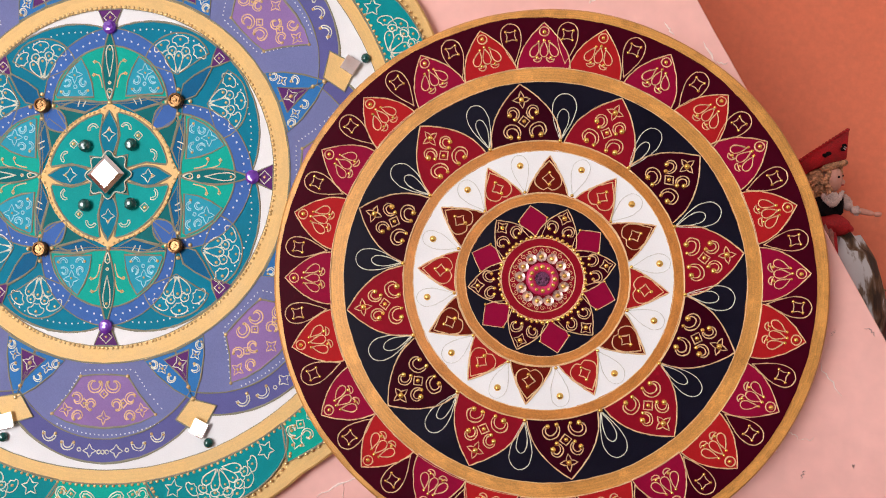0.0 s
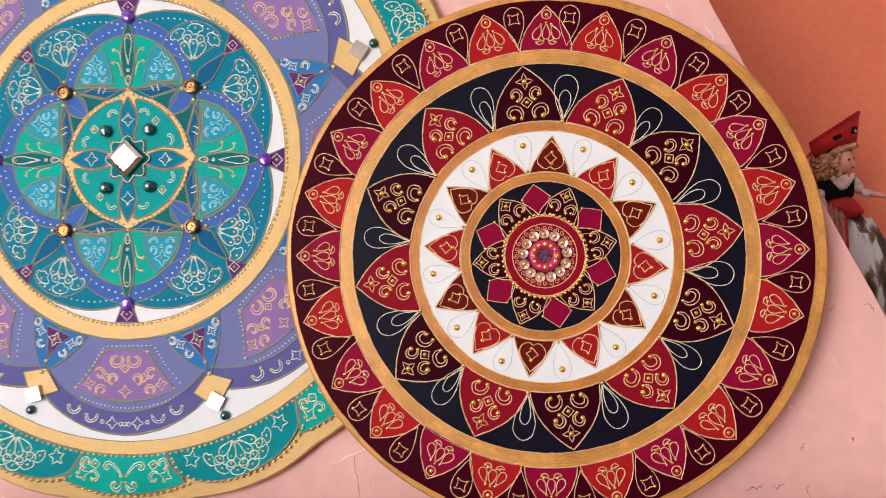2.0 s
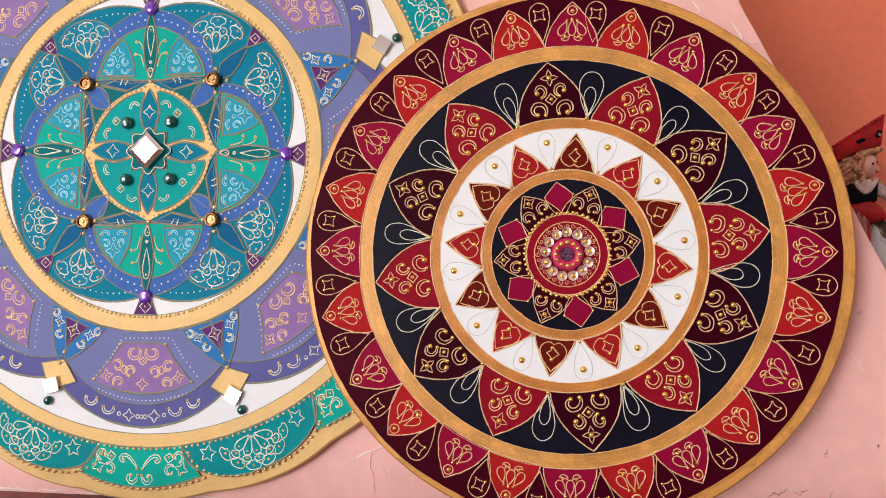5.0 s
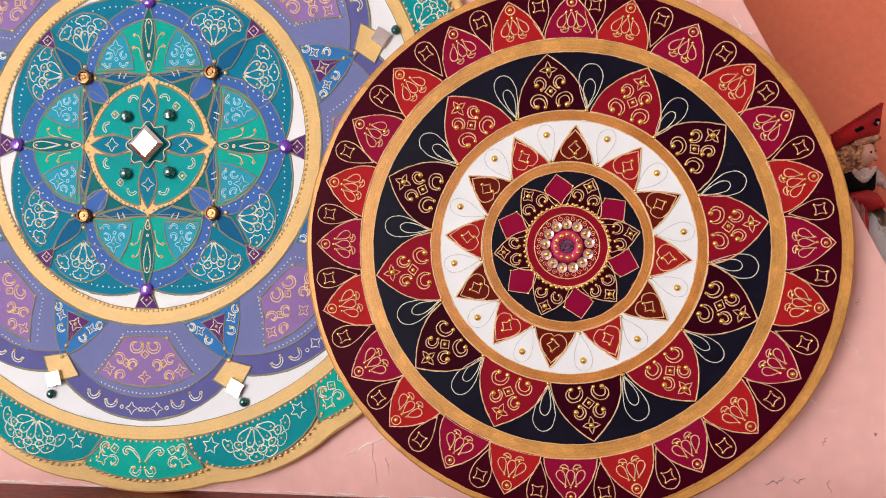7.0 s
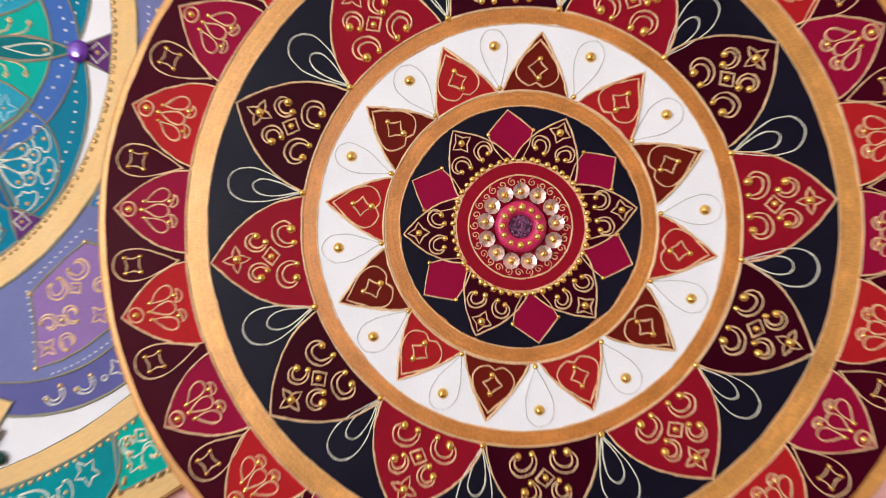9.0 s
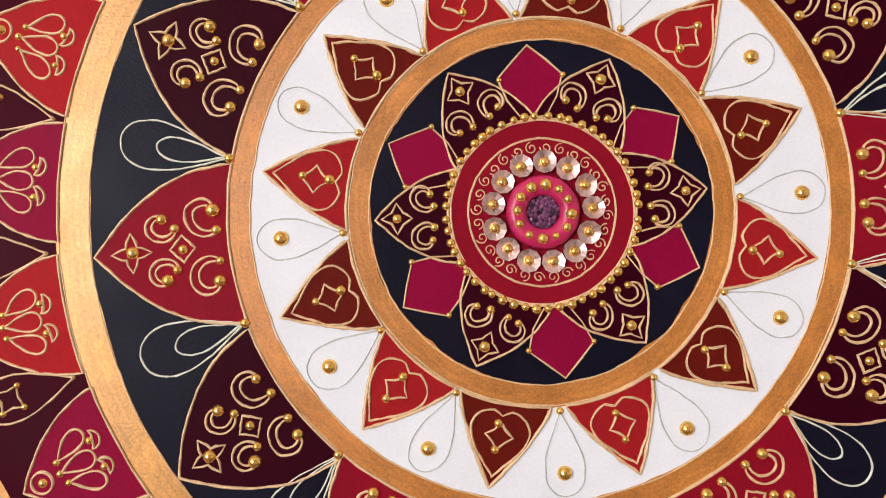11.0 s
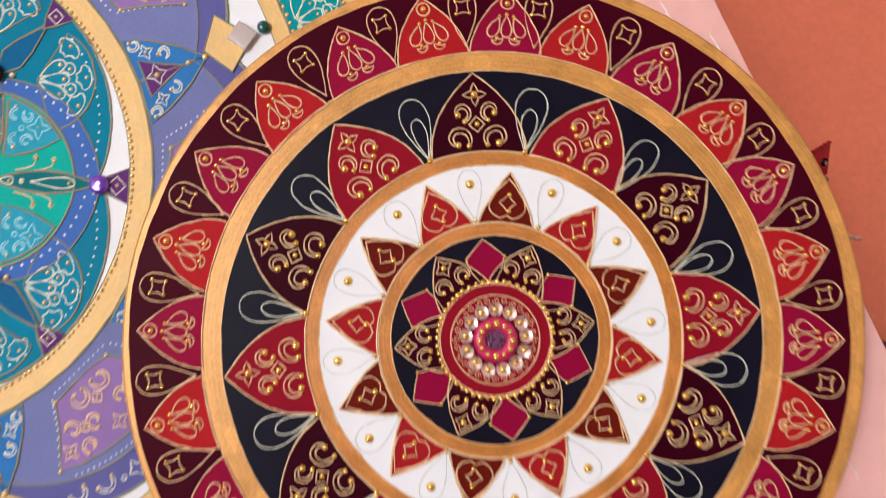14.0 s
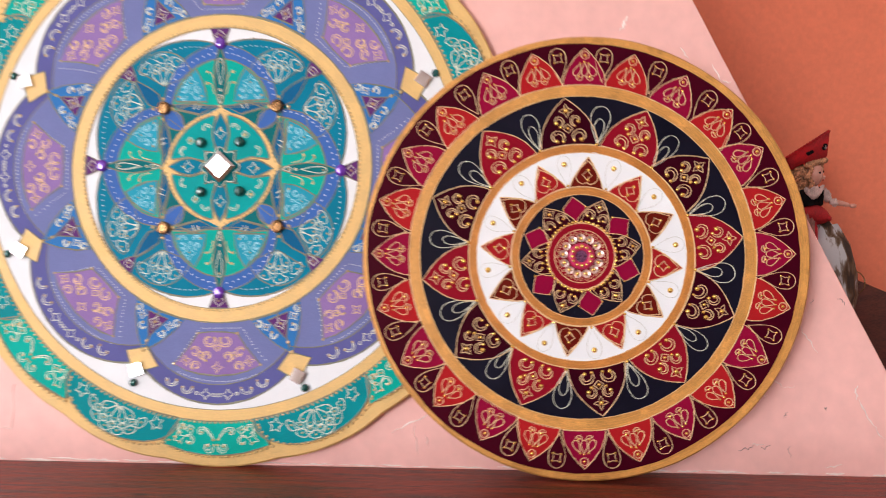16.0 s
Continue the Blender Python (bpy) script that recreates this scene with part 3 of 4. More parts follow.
    for r, z in ((0.0005, 0.0), (0.0014, 0.0001), (0.0029, 0.0008), (0.0028, 0.0006)):
        v += [(*polar(r, 36 * k), z) for k in range(10)]
    for q in range(3):
        f += [(10 * q + k, 10 * q + 10 + k, 10 * q + 10 + (k + 1) % 10, 10 * q + (k + 1) % 10) for k in range(10)]
    seq = mesh("sequin", v, f, SEQUIN)
    for i in range(13):
        a = 360 / 13 * i + 8
        s = part("sequin", seq, M, pose(*polar(0.0121, a), Z5 + 0.0006, 34 * hand(i), 34 * hand(i + 5), 30 * i), "clear pink sequin")
        part("gold_drop", big, s, pose(0, 0, 0.0001) @ Matrix.Scale(1.0, 4))
    v, f = [], []
    for i in range(48):
        a = 2 * math.pi * i / 48
        for k in range(10):
            b = 2 * math.pi * k / 10
            rr = 0.0064 + 0.0025 * math.cos(b) + 0.0002 * noise.noise((math.cos(a) * 2, math.sin(a) * 2, 3))
            v.append((rr * math.cos(a), rr * math.sin(a), Z5 + 0.0014 + 0.0016 * math.sin(b)))
    for i in range(48):
        for k in range(10):
            f.append((i * 10 + k, (i + 1) % 48 * 10 + k, (i + 1) % 48 * 10 + (k + 1) % 10, i * 10 + (k + 1) % 10))
    don = part("lacquer_ring", mesh("lacquer_ring", v, f, PINKRED, True), M, None, "glossy magenta lacquered ring")
    for i in range(12):
        part("gold_drop", big, don, pose(*polar(0.0064 + 0.0004 * hand(i + 1), 30 * i + 4 * hand(i)), Z5 + 0.0029) @ Matrix.Scale(0.95 + 0.7 * hand(i + 9), 4))
    bm = bmesh.new()
    bmesh.ops.create_icosphere(bm, subdivisions=1, radius=0.0008)
    for q in bm.verts:
        q.co *= 0.75 + 0.5 * random.random()
    chip = bpy.data.meshes.new("crystal_chip")
    bm.to_mesh(chip)
    bm.free()
    chip.materials.append(AMETHYST)
    for i in range(46):
        a, r = 137.5 * i, 0.0039 * math.sqrt((i + 0.5) / 46)
        part("crystal_chip", chip, don, pose(*polar(r, a), Z5 + 0.0008, 40 * i, 70 * i, 30 * i))
    return M


red_mandala()


# ---- round blue painting ----
def blue_mandala():
    M = empty("round_blue_painting", (0, 0, 0), label="round teal, violet and gold mandala painting on board", category="painting")
    M.matrix_world = Matrix.Translation((-0.2524, 0.0195, 0.0625)) @ pose(0, 0, 0, 90, 0, 0) @ Matrix.Diagonal((1.0065, 1.0259, 1, 1)) @ turn(1.05)

    def rim(a):
        """Scalloped edge of the board: eight broad lobes with eight tighter ones between."""
        p = abs((a - 90 + 22.5) % 45 - 22.5)
        return max(0.2079 - 0.0020 * (p / 11.3) ** 2, 0.2084 - 0.0026 * ((22.5 - p) / 11.3) ** 2.2)

    bd = board("board", 0.2079, -0.0080, M, SAND, 400, rim)
    bd.location.z = Z0
    big = DROP
    FRAME = {4: Matrix.Diagonal((0.978, 1.008, 1, 1)), 8: turn(-1.2)}
    # the drawing is uneven: turn and stretch of each arm of the cross, and of some of the eight diamonds
    ARMS = ((0.1, 1.018), (-1.6, 1.003), (-0.7, 1.018), (-2.4, 1.008))
    DIAMONDS = {3: (0.7, 0.977), 4: (-0.4, 0.995), 6: (0.95, 1.004)}

    def seat(count, first, i, name):
        """Where the i-th of a ring of cells lies."""
        if count == 4 and first == 0:
            a, k = ARMS[i] if name != "plum_triangle" else (ARMS[i][0], 0.992)
            return turn(90 * i + a) @ Matrix.Diagonal((1.008 if i % 2 else 0.978, k, 1, 1))
        if name == "gold_diamond":
            a, k = DIAMONDS.get(i, (0, 1))
            return FRAME[8] @ turn(22.5 + 45 * i + a) @ Matrix.Diagonal((1, k, 1, 1))
        return FRAME[count] @ turn(first + 360 / count * i)

    def cells(name, count, first, pts, z, mats, label="", line=DULLLINE, lw=0.0013, motif=None, mline=PALELINE, mw=0.0007, drops=None, jig=0.5, both=False, mz=None):
        """Painted cells repeated round the disc; both: each one with its mirror image."""
        for side in ((1, -1) if both else (1,)):
            q = [(side * x, y) for x, y in pts]
            kinds = [mesh(name, *plate(q, Z0 - 0.0003, z), m) for m in mats]
            edges = [shade_smooth("outline", ribbon([(q, True)], lw, 0.0003, z, 2.3 * k), line) if line else None for k in range(3)]
            scrs = [raised([([(side * x, y) for x, y in p], c) for p, c in motif or ()], mw, 0.0003, z, mline, 2.3 * k) for k in range(3)]
            for i in range(count):
                p = part(name, kinds[i % len(kinds)], M, seat(count, first, i, name) @ turn(hand(i + side, jig)), label)
                drops_i = [(*waver(side * x, y, i, 0.0004), r * (1.1 + 0.25 * noise.noise((x * 900, y * 900, i)))) for x, y, r in drops or ()]
                dress(p, edges[i % 3], scrs[i % 3], drops_i, z)

    def band(name, r0, r1, z, mat, label="", seed=0):
        return part(name, mesh(name, *annulus(r0, r1, Z0 - 0.0002, z, 240, 0.0004, seed), mat), M, None, label)

    H = 0.00010
    L = [H * i for i in range(14)]
    # inner field
    band("white_field", 0.0005, 0.0990, L[0], WHITE, "white painted ground")
    lobes = []
    for i in range(240):
        a = 1.5 * i
        p = abs((a + 45) % 90 - 45)
        r = 0.0858 + 0.0122 * (1 - max(0.0, 1 - p / 42) ** 2.2)
        lobes.append(polar(r, a))
    part("teal_field", mesh("teal_field", *plate(lobes, Z0, L[1]), TEAL), M, None, "teal painted flower ground")
    line_part("outline", [(lobes, True)], 0.0014, DULLLINE, M, L[1], h=0.0003)
    # fan fields on the teal lobes, either side of each diagonal
    mot, drp = [], []
    ox, oy = around(0.0702, 37)

    def off(dist, th):
        return ox + dist * math.sin(radians(th)), oy + dist * math.cos(radians(th))

    fan = [off(0.0008, 0)] + [off(0.0250 - 0.0035 * abs(d / 80) ** 2, d) for d in range(-68, 67, 9)]
    for d in (-28, 3, 33):
        mot.append((drop(*off(0.0020, d), d, 0.0122, 0.0054, 16), True))
        drp.append((*off(0.0118, d), 0.0009))
    for d, e in ((-13, 0.0150), (20, 0.0146)):
        mot.append((shield(*off(e, d), d, 0.0052, 0.0050), True))
        drp.append((*off(e + 0.0004, d), 0.0008))
    for d, e in ((-29, 0.0196), (5, 0.0201), (46, 0.0186)):
        mot.append((shield(*off(e, d), d, 0.0104, 0.0066), True))
        drp.append((*off(e + 0.0012, d), 0.0009))
    cells("fan_field", 4, 0, fan, L[2], (TURQUOISE,), "turquoise painted fan field", motif=mot, drops=drp, both=True, mw=0.0008, lw=0.0011)
    # rows of white dots
    dots = []
    for q in range(4):
        for s in (1, -1):
            for i in range(15):
                p = 5 + 33 * i / 14
                r = 0.0858 + 0.0122 * (1 - max(0.0, 1 - p / 42) ** 2.2) - 0.0050
                x, y = around(r, p * s)
                c, sn = math.cos(radians(90 * q)), math.sin(radians(90 * q))
                dots.append((x * c - y * sn, x * sn + y * c, 0.00052))
    # domes of the four main directions
    def dome(k, top):
        """Half outline of a dome from its apex to its foot."""
        sx, sy = around(0.0590 * k, 45)
        out = []
        for i in range(15):
            u = i / 14
            x = sx * math.sin(u * math.pi / 2) ** 1.0
            y = sy + (top - sy) * (1 - u ** 1.75)
            out.append((x, y))
        return out

    def full(half, foot):
        left = [(-x, y) for x, y in half]
        return half + foot + list(reversed(left[1:]))

    outer = dome(1.0, 0.0855)
    inner = dome(0.93, 0.0752)
    inner = [(x * 0.93, y) for x, y in inner]
    foot = [(0.024, 0.0428), (0.012, 0.0412), (0, 0.0415), (-0.012, 0.0412), (-0.024, 0.0428)]
    for q in range(4):
        for s in (1, -1):
            for i in range(14):
                u = (i + 1) / 15
                k = 0.5 * (np.array(dome(1.0, 0.0855)[int(u * 14)]) + np.array(inner[int(u * 14)]))
                x, y = k[0] * s, k[1] + 0.0008
                c, sn = math.cos(radians(90 * q)), math.sin(radians(90 * q))
                dots.append((x * c - y * sn, x * sn + y * c, 0.00060))
    cells("dome_band", 4, 0, full(outer, foot), L[3], (PERI,), "periwinkle blue painted dome", lw=0.0009)
    fcurl, fdrop = [], []
    for s in (-1, 1):
        for y, x, k in ((0.0665, 0.0088, 1.0), (0.0590, 0.0094, 1.0)):
            fcurl.append(([(s * 0.0045, y - 0.0085), (s * 0.0052, y - 0.0045), (s * 0.0066, y - 0.0012), (s * (x + 0.0006), y + 0.0004), (s * (x + 0.0016), y - 0.0004), (s * (x + 0.0006), y - 0.0014)], False))
            fdrop.append((s * x, y - 0.0004, 0.0009))
    cells("fan_cell", 4, 0, full(inner, [(0.022, 0.0440), (0.010, 0.0426), (-0.010, 0.0426), (-0.022, 0.0440)]), L[4], (EMERALD,), "emerald painted cell", motif=fcurl, drops=fdrop, mline=LINE, mw=0.0008)
    corner = [(0.0100, 0.0455), (0.0112, 0.0535), (0.0140, 0.0612), (0.0182, 0.0682), (0.0250, 0.0632), (0.0305, 0.0556), (0.0338, 0.0478), (0.0330, 0.0460)]
    cm = [(star(0.0222, 0.0590, 0.0050, 0.42), True), (crescent(0.0165, 0.0545, 0.0022, 300, 210, 0.4, 6), True), (crescent(0.0272, 0.0545, 0.0022, 60, 210, 0.4, 6), True), (circle(0.0218, 0.0520, 0.0010, 8), True), (crescent(0.0170, 0.0495, 0.0027, 0, 190, 0.4, 6), True), (crescent(0.0275, 0.0495, 0.0027, 0, 190, 0.4, 6), True)]
    cells("corner_cell", 4, 0, corner, L[5], (CYAN,), "cyan painted corner cell", motif=cm, drops=[(0.0140, 0.0492, 0.0009), (0.0305, 0.0492, 0.0009), (0.0222, 0.0585, 0.0007)], both=True, mline=material("light_blue_contour", (0.38, 0.70, 0.80), 0.4, 0.1, 0.1, 1500, 0.2))
    sp = [(drop(0, 0.0570, 0, 0.0185, 0.0046, 18), True), (circle(0, 0.0535, 0.0008, 8), True), (drop(0, 0.0440, 0, 0.0062, 0.0032, 12), True)]
    cells("spear_leaf", 4, 0, vesica(0.0415, 0.0850, 0.0046), L[6], (DARKTEAL,), "dark teal painted spear leaf", motif=sp, drops=[(0, 0.0730, 0.0008), (0, 0.0535, 0.0007), (0, 0.0482, 0.0007)], mw=0.0008, mline=PALELINE)
    # wedges between the domes and the medallion, and on the diagonals
    cells("wedge", 4, 0, [(0.0040, 0.0420), (0.0150, 0.0366), (0.0310, 0.0405), (0.0360, 0.0435), (0.0180, 0.0445)], L[5], (DEEPBLUE,), "deep blue painted wedge", both=True, motif=[([(0.0150, 0.0432), (0.0160, 0.0418), (0.0168, 0.0402)], False), ([(0.0186, 0.0438), (0.0196, 0.0420), (0.0200, 0.0402)], False)], mw=0.0008)
    cells("wedge", 4, 0, [(0.0152, 0.0360), (0.0262, 0.0280), (0.0330, 0.0380), (0.0310, 0.0400)], L[5], (DARKTEAL,), "dark teal painted wedge", both=True)
    cells("diagonal_leaf", 4, 45, vesica(0.0370, 0.0590, 0.0062), L[7], (PERI,), "periwinkle painted leaf")
    kite = [(0, 0.0590), (0.0052, 0.0690), (0.0040, 0.0770), (0.0006, 0.0880), (-0.0006, 0.0880), (-0.0040, 0.0770), (-0.0052, 0.0690)]
    cells("kite", 4, 45, kite, L[4], (DEEPBLUE,), "deep blue painted kite")
    tri = [(0, 0.0872), (0.0030, 0.0918), (0.0064, 0.0992), (-0.0064, 0.0992), (-0.0030, 0.0918)]
    cells("plum_triangle", 4, 45, tri, L[4], (PLUM,), "plum painted triangle", motif=[(star(0, 0.0945, 0.0032, 0.72, 45), True)], drops=[(0, 0.0945, 0.0008)])
    cells("plum_triangle", 4, 0, [(0, 0.0870), (0.0035, 0.0900), (0.0075, 0.0990), (-0.0075, 0.0990), (-0.0035, 0.0900)], L[4], (PLUM,), "plum painted triangle", motif=[(star(0, 0.0940, 0.0038, 0.72), True)], drops=[(0, 0.094, 0.0008)])
    # medallion
    med = []
    for i in range(160):
        a = 2.25 * i
        p = abs((a + 45) % 90 - 45)
        med.append(polar(0.0388 + 0.0035 * max(0, 1 - p / 14) ** 1.5, a))
    part("medallion", mesh("medallion", *plate(med, Z0, L[8]), SAND), M, None, "pale gold painted medallion ring")
    quad = [(0.0036, 0.0100), (0.0066, 0.0230), (0.0048, 0.0352)] + [around(0.0366 - 0.0006 * math.sin(math.pi * i / 10), 10 + 70 * i / 10) for i in range(11)] + [(0.0352, 0.0048), (0.0230, 0.0066), (0.0100, 0.0036)]
    qm = [(crescent(0.0105, 0.0265, 0.0034, 200, 170, 0.4, 7), True), (crescent(0.0265, 0.0105, 0.0034, 250, 170, 0.4, 7), True), (star(0.0182, 0.0222, 0.0026, 0.75, 0), True)]
    cells("medallion_field", 4, 0, quad, L[9], (SEAGREEN,), "sea green painted field", motif=qm, drops=[(0.0182, 0.0222, 0.0012)])
    cells("medallion_leaf", 4, 0, vesica(0.0080, 0.0375, 0.0058), L[10], (TEAL,), "teal painted leaf", motif=[(star(0, 0.0235, 0.0042, 0.5), True)], drops=[(0, 0.0262, 0.0009)])
    cells("centre_star", 4, 45, [(0, 0.0165), (0.0075, 0.0060), (0, 0.0010), (-0.0075, 0.0060)], L[11], (DARKTEAL,), "dark teal painted star point")
    for i in range(76):
        a = 360 / 76 * i
        p = abs((a + 45) % 90 - 45)
        if p > 2:
            part("gold_drop", big, M, pose(*polar(0.0382 + 0.0025 * max(0, 1 - p / 14) ** 1.5, a), L[8]) @ Matrix.Scale(0.85 + 0.2 * hand(i), 4))
    for i in range(4):
        part("gold_drop", big, M, pose(*polar(0.0425, 90 * i), L[8]) @ Matrix.Scale(1.3, 4))
    part("dotting", mesh("dotting", *domes(dots, L[3], 0.4, 6), WHITE, True), M, None, "rows of fine white dots", "stuff")
    # gems
    v, f = [], []
    prof = ((0.0036, 0.0), (0.0042, 0.0006), (0.0040, 0.0016), (0.0026, 0.0026), (0.0010, 0.0028))
    for r, z in prof:
        for i in range(12):
            v.append((*polar(r, 30 * i), z))
    for k in range(4):
        f += [(12 * k + i, 12 * k + (i + 1) % 12, 12 * k + 12 + (i + 1) % 12, 12 * k + 12 + i) for i in range(12)]
    f.append(tuple(range(48, 60)))
    gem = mesh("purple_gem", v, f, PURPLEGEM)
    ggem = mesh("green_gem", [(x * 0.9, y * 0.9, z * 1.5) for x, y, z in v], f, GREENGEM)
    bead = mesh("teal_bead", [(x * 0.68, y * 0.68, z * 1.2) for x, y, z in v], f, GREENGEM, True)
    for i in range(4):
        part("purple_gem", gem, M, seat(4, 0, i, "purple_gem") @ pose(0, 0.0858, L[6]), "faceted purple gem")
        part("green_gem", ggem, M, pose(*polar(0.0222, 45 + 90 * i + (6, -6, 6, -6)[i]), L[10]), "dark green faceted gem")
    # bronze studs: a flanged cup with a hollow and a bright middle
    v, f = [], []
    prof = ((0.0046, 0.0), (0.0046, 0.0022), (0.0040, 0.0034), (0.0030, 0.0036), (0.0026, 0.0026), (0.0012, 0.0026), (0.0010, 0.0032))
    for r, z in prof:
        for i in range(14):
            v.append((*polar(r, 360 / 14 * i), z))
    for k in range(6):
        f += [(14 * k + i, 14 * k + (i + 1) % 14, 14 * k + 14 + (i + 1) % 14, 14 * k + 14 + i) for i in range(14)]
    f.append(tuple(range(84, 98)))
    stud = mesh("bronze_stud", v, f, BRONZE)
    for i in range(4):
        s = part("bronze_stud", stud, M, FRAME[4] @ turn(45 + 90 * i) @ pose(0, 0.0590, L[8]), "round bronze stud")
        for k in range(4):
            part("gold_drop", big, M, turn(45 + 90 * i) @ pose(*(np.array((0, 0.0590)) + np.array(polar(0.0072, 90 * k + 45))), L[7]) @ Matrix.Scale(1.25, 4))
    # centre: bevelled square mirror on a scalloped setting
    sc = [polar(0.0125 + 0.0016 * math.cos(radians(8 * 5 * i)), 5 * i) for i in range(72)]
    setting = part("setting", mesh("setting", *plate(sc, L[11], L[11] + 0.0008), DARKTEAL), M)
    line_part("outline", [(sc, True)], 0.0008, PALELINE, setting, L[11] + 0.0008)

    def mirror_mesh(half, thick, cut):
        vv = [(x * half, y * half, z) for z in (0, thick - cut * 0.6) for x, y in ((-1, -1), (1, -1), (1, 1), (-1, 1))] + [(x * (half - cut), y * (half - cut), thick) for x, y in ((-1, -1), (1, -1), (1, 1), (-1, 1))]
        ff = [(8, 9, 10, 11)] + [(4 * k + i, 4 * k + (i + 1) % 4, 4 * k + 4 + (i + 1) % 4, 4 * k + 4 + i) for k in (0, 1) for i in range(4)]
        return mesh("square_mirror", vv, ff, MIRROR)

    part("square_mirror", mirror_mesh(0.0080, 0.0042, 0.0024), M, pose(0, 0, L[11] + 0.0008, 0, 0, 45), "square bevelled mirror")
    # gold ring with its drops
    band("gold_band", 0.0985, 0.1085, L[5], SAND, "pale gold painted band", 12)
    for i in range(216):
        part("gold_drop", big, M, pose(*polar(0.0996 + 0.0004 * hand(i), 360 / 216 * i + hand(i + 4)), L[5]) @ Matrix.Scale(0.98 + 0.35 * hand(i + 8), 4))
    for r in (0.0986, 0.1085):
        line_part("contour_ring", [([polar(r, 2 * i) for i in range(180)], True)], 0.0006, DULLLINE, M, L[5] - 0.00005, h=0.0002)
    # outer zone
    band("white_band", 0.1080, 0.1705, L[0], WHITE, "white painted band", 13)

    def lobe_r(p):
        return 0.1645 - 0.0085 * (abs(p) / 15.8) ** 2

    whole = [around(lobe_r(p), p) for p in [22.5 - 45 * i / 24 for i in range(25)]] + [around(0.1082, p) for p in (-22.5, -15, -7.5, 0, 7.5, 15, 22.5)]
    bandmot, bd_ = [], []
    for s in (-1, 1):
        bandmot.append((star(*around(0.1578, 2.9 * s), 0.0038, 0.5), True))
        for p in (7.8, 12.2):
            x, y = around(lobe_r(p) - 0.0066, p * s)
            bandmot.append((crescent(x, y - 0.0012, 0.0042, 180 + 1.5 * p * s, 185, 0.35, 9), True))
            bd_ += [(x - 0.0037, y - 0.0014, 0.0010), (x + 0.0037, y - 0.0014, 0.0010)]
        bandmot.append((circle(*around(0.1576, 5.2 * s), 0.0011, 8), True))
    for k in (-1, 0, 1):
        bandmot.append((circle(0.0025 * k, 0.1582, 0.0011, 8), True))
    cells("violet_lobe", 8, 0, whole, L[2], (VIOLET,), "violet painted lobe", lw=0.0015, motif=bandmot, drops=bd_, mw=0.0008)
    inn = [around(lobe_r(p) - 0.0135, p) for p in [22.3 - 44.6 * i / 24 for i in range(25)]] + [around(0.1082, p) for p in (-22.3, -15, -7.5, 0, 7.5, 15, 22.3)]
    cells("lavender_field", 8, 0, inn, L[3], (LAVENDER,), "lavender painted field", lw=0.0010)
    trap = [(0.0142, 0.1155), (0.0205, 0.1250), (0.0310, 0.1370)] + [around(0.1450 - 0.0040 * (p / 12.8) ** 2, p) for p in (9, 5, 0, -5, -9)] + [(-0.0310, 0.1370), (-0.0205, 0.1250), (-0.0142, 0.1155), (-0.005, 0.1147), (0.005, 0.1147)]
    tm = [(star(0, 0.1255, 0.0026, 0.7), True), (star(0, 0.1390, 0.0040, 0.4), True)]
    td = [(0, 0.1255, 0.0008), (0, 0.139, 0.0006)]
    for s in (-1, 1):
        for x, y, r, d in ((0.0055, 0.1202, 0.0038, 170), (0.0072, 0.1320, 0.0030, -60), (0.0165, 0.1283, 0.0030, 60), (0.0155, 0.1385, 0.0029, -20)):
            tm.append((crescent(x * s, y, r, d * s, 215, 0.36, 8), True))
            td.append((*scroll_ends(x * s, y, r * 0.9, d * s, 215)[0], 0.0009))
        tm.append((star(0.0118 * s, 0.1308, 0.0026, 0.72), True))
        tm.append((star(0.0228 * s, 0.1345, 0.0040, 0.4, 12), True))
        td += [(0.0118 * s, 0.1308, 0.0009), (0.0228 * s, 0.1345, 0.0009), (0.0142 * s, 0.1155, 0.0011), (0.0310 * s, 0.1370, 0.0011)]
    cells("lilac_panel", 8, 0, trap, L[4], (LILAC,), "lilac painted panel with scrolls", motif=tm, drops=td, mline=LINE, mw=0.0009)
    pts = []
    for q in range(8):
        edge = [(0.0165, 0.1135), (0.0230, 0.1235), (0.0342, 0.1368)]
        run = [(-0.0135 + 0.0027 * i, 0.1118 + 0.0002) for i in range(11)]
        for s in (-1, 1):
            for k in range(2):
                for i in range(5):
                    a, b = np.array(edge[k]), np.array(edge[k + 1])
                    w = a + (b - a) * (i / 5)
                    run.append((w[0] * s, w[1]))
        run += [around(0.1488 - 0.0040 * (p / 12.8) ** 2, p) for p in range(-12, 13)]
        c, sn = math.cos(radians(45 * q)), math.sin(radians(45 * q))
        pts += [(x * c - y * sn, x * sn + y * c, 0.00045) for x, y in run]
    part("dotting", mesh("dotting", *domes(pts, L[3], 0.4, 6), WHITE, True), M, None, "rows of fine white dots", "stuff")
    # azure kites between the lobes
    kt = [(0.0188, 0.1078), (0.0150, 0.1180), (0.0085, 0.1292), (0, 0.1395), (-0.0085, 0.1292), (-0.0150, 0.1180), (-0.0188, 0.1078), (0, 0.1092)]
    km, kd = [], []
    for s in (-1, 1):
        km.append((star(0.0105 * s, 0.1158, 0.0034, 0.42, 10), True))
        km.append((crescent(0.0075 * s, 0.1225, 0.0023, 200 * s, 200, 0.4, 7), True))
        km.append((crescent(0.0150 * s, 0.1118, 0.0022, 100 * s, 200, 0.4, 7), True))
        kd += [(0.0105 * s, 0.1158, 0.0008), (0.0080 * s, 0.1205, 0.0010), (0.0162 * s, 0.1105, 0.0009)]
    kd.append((0, 0.1385, 0.0015))
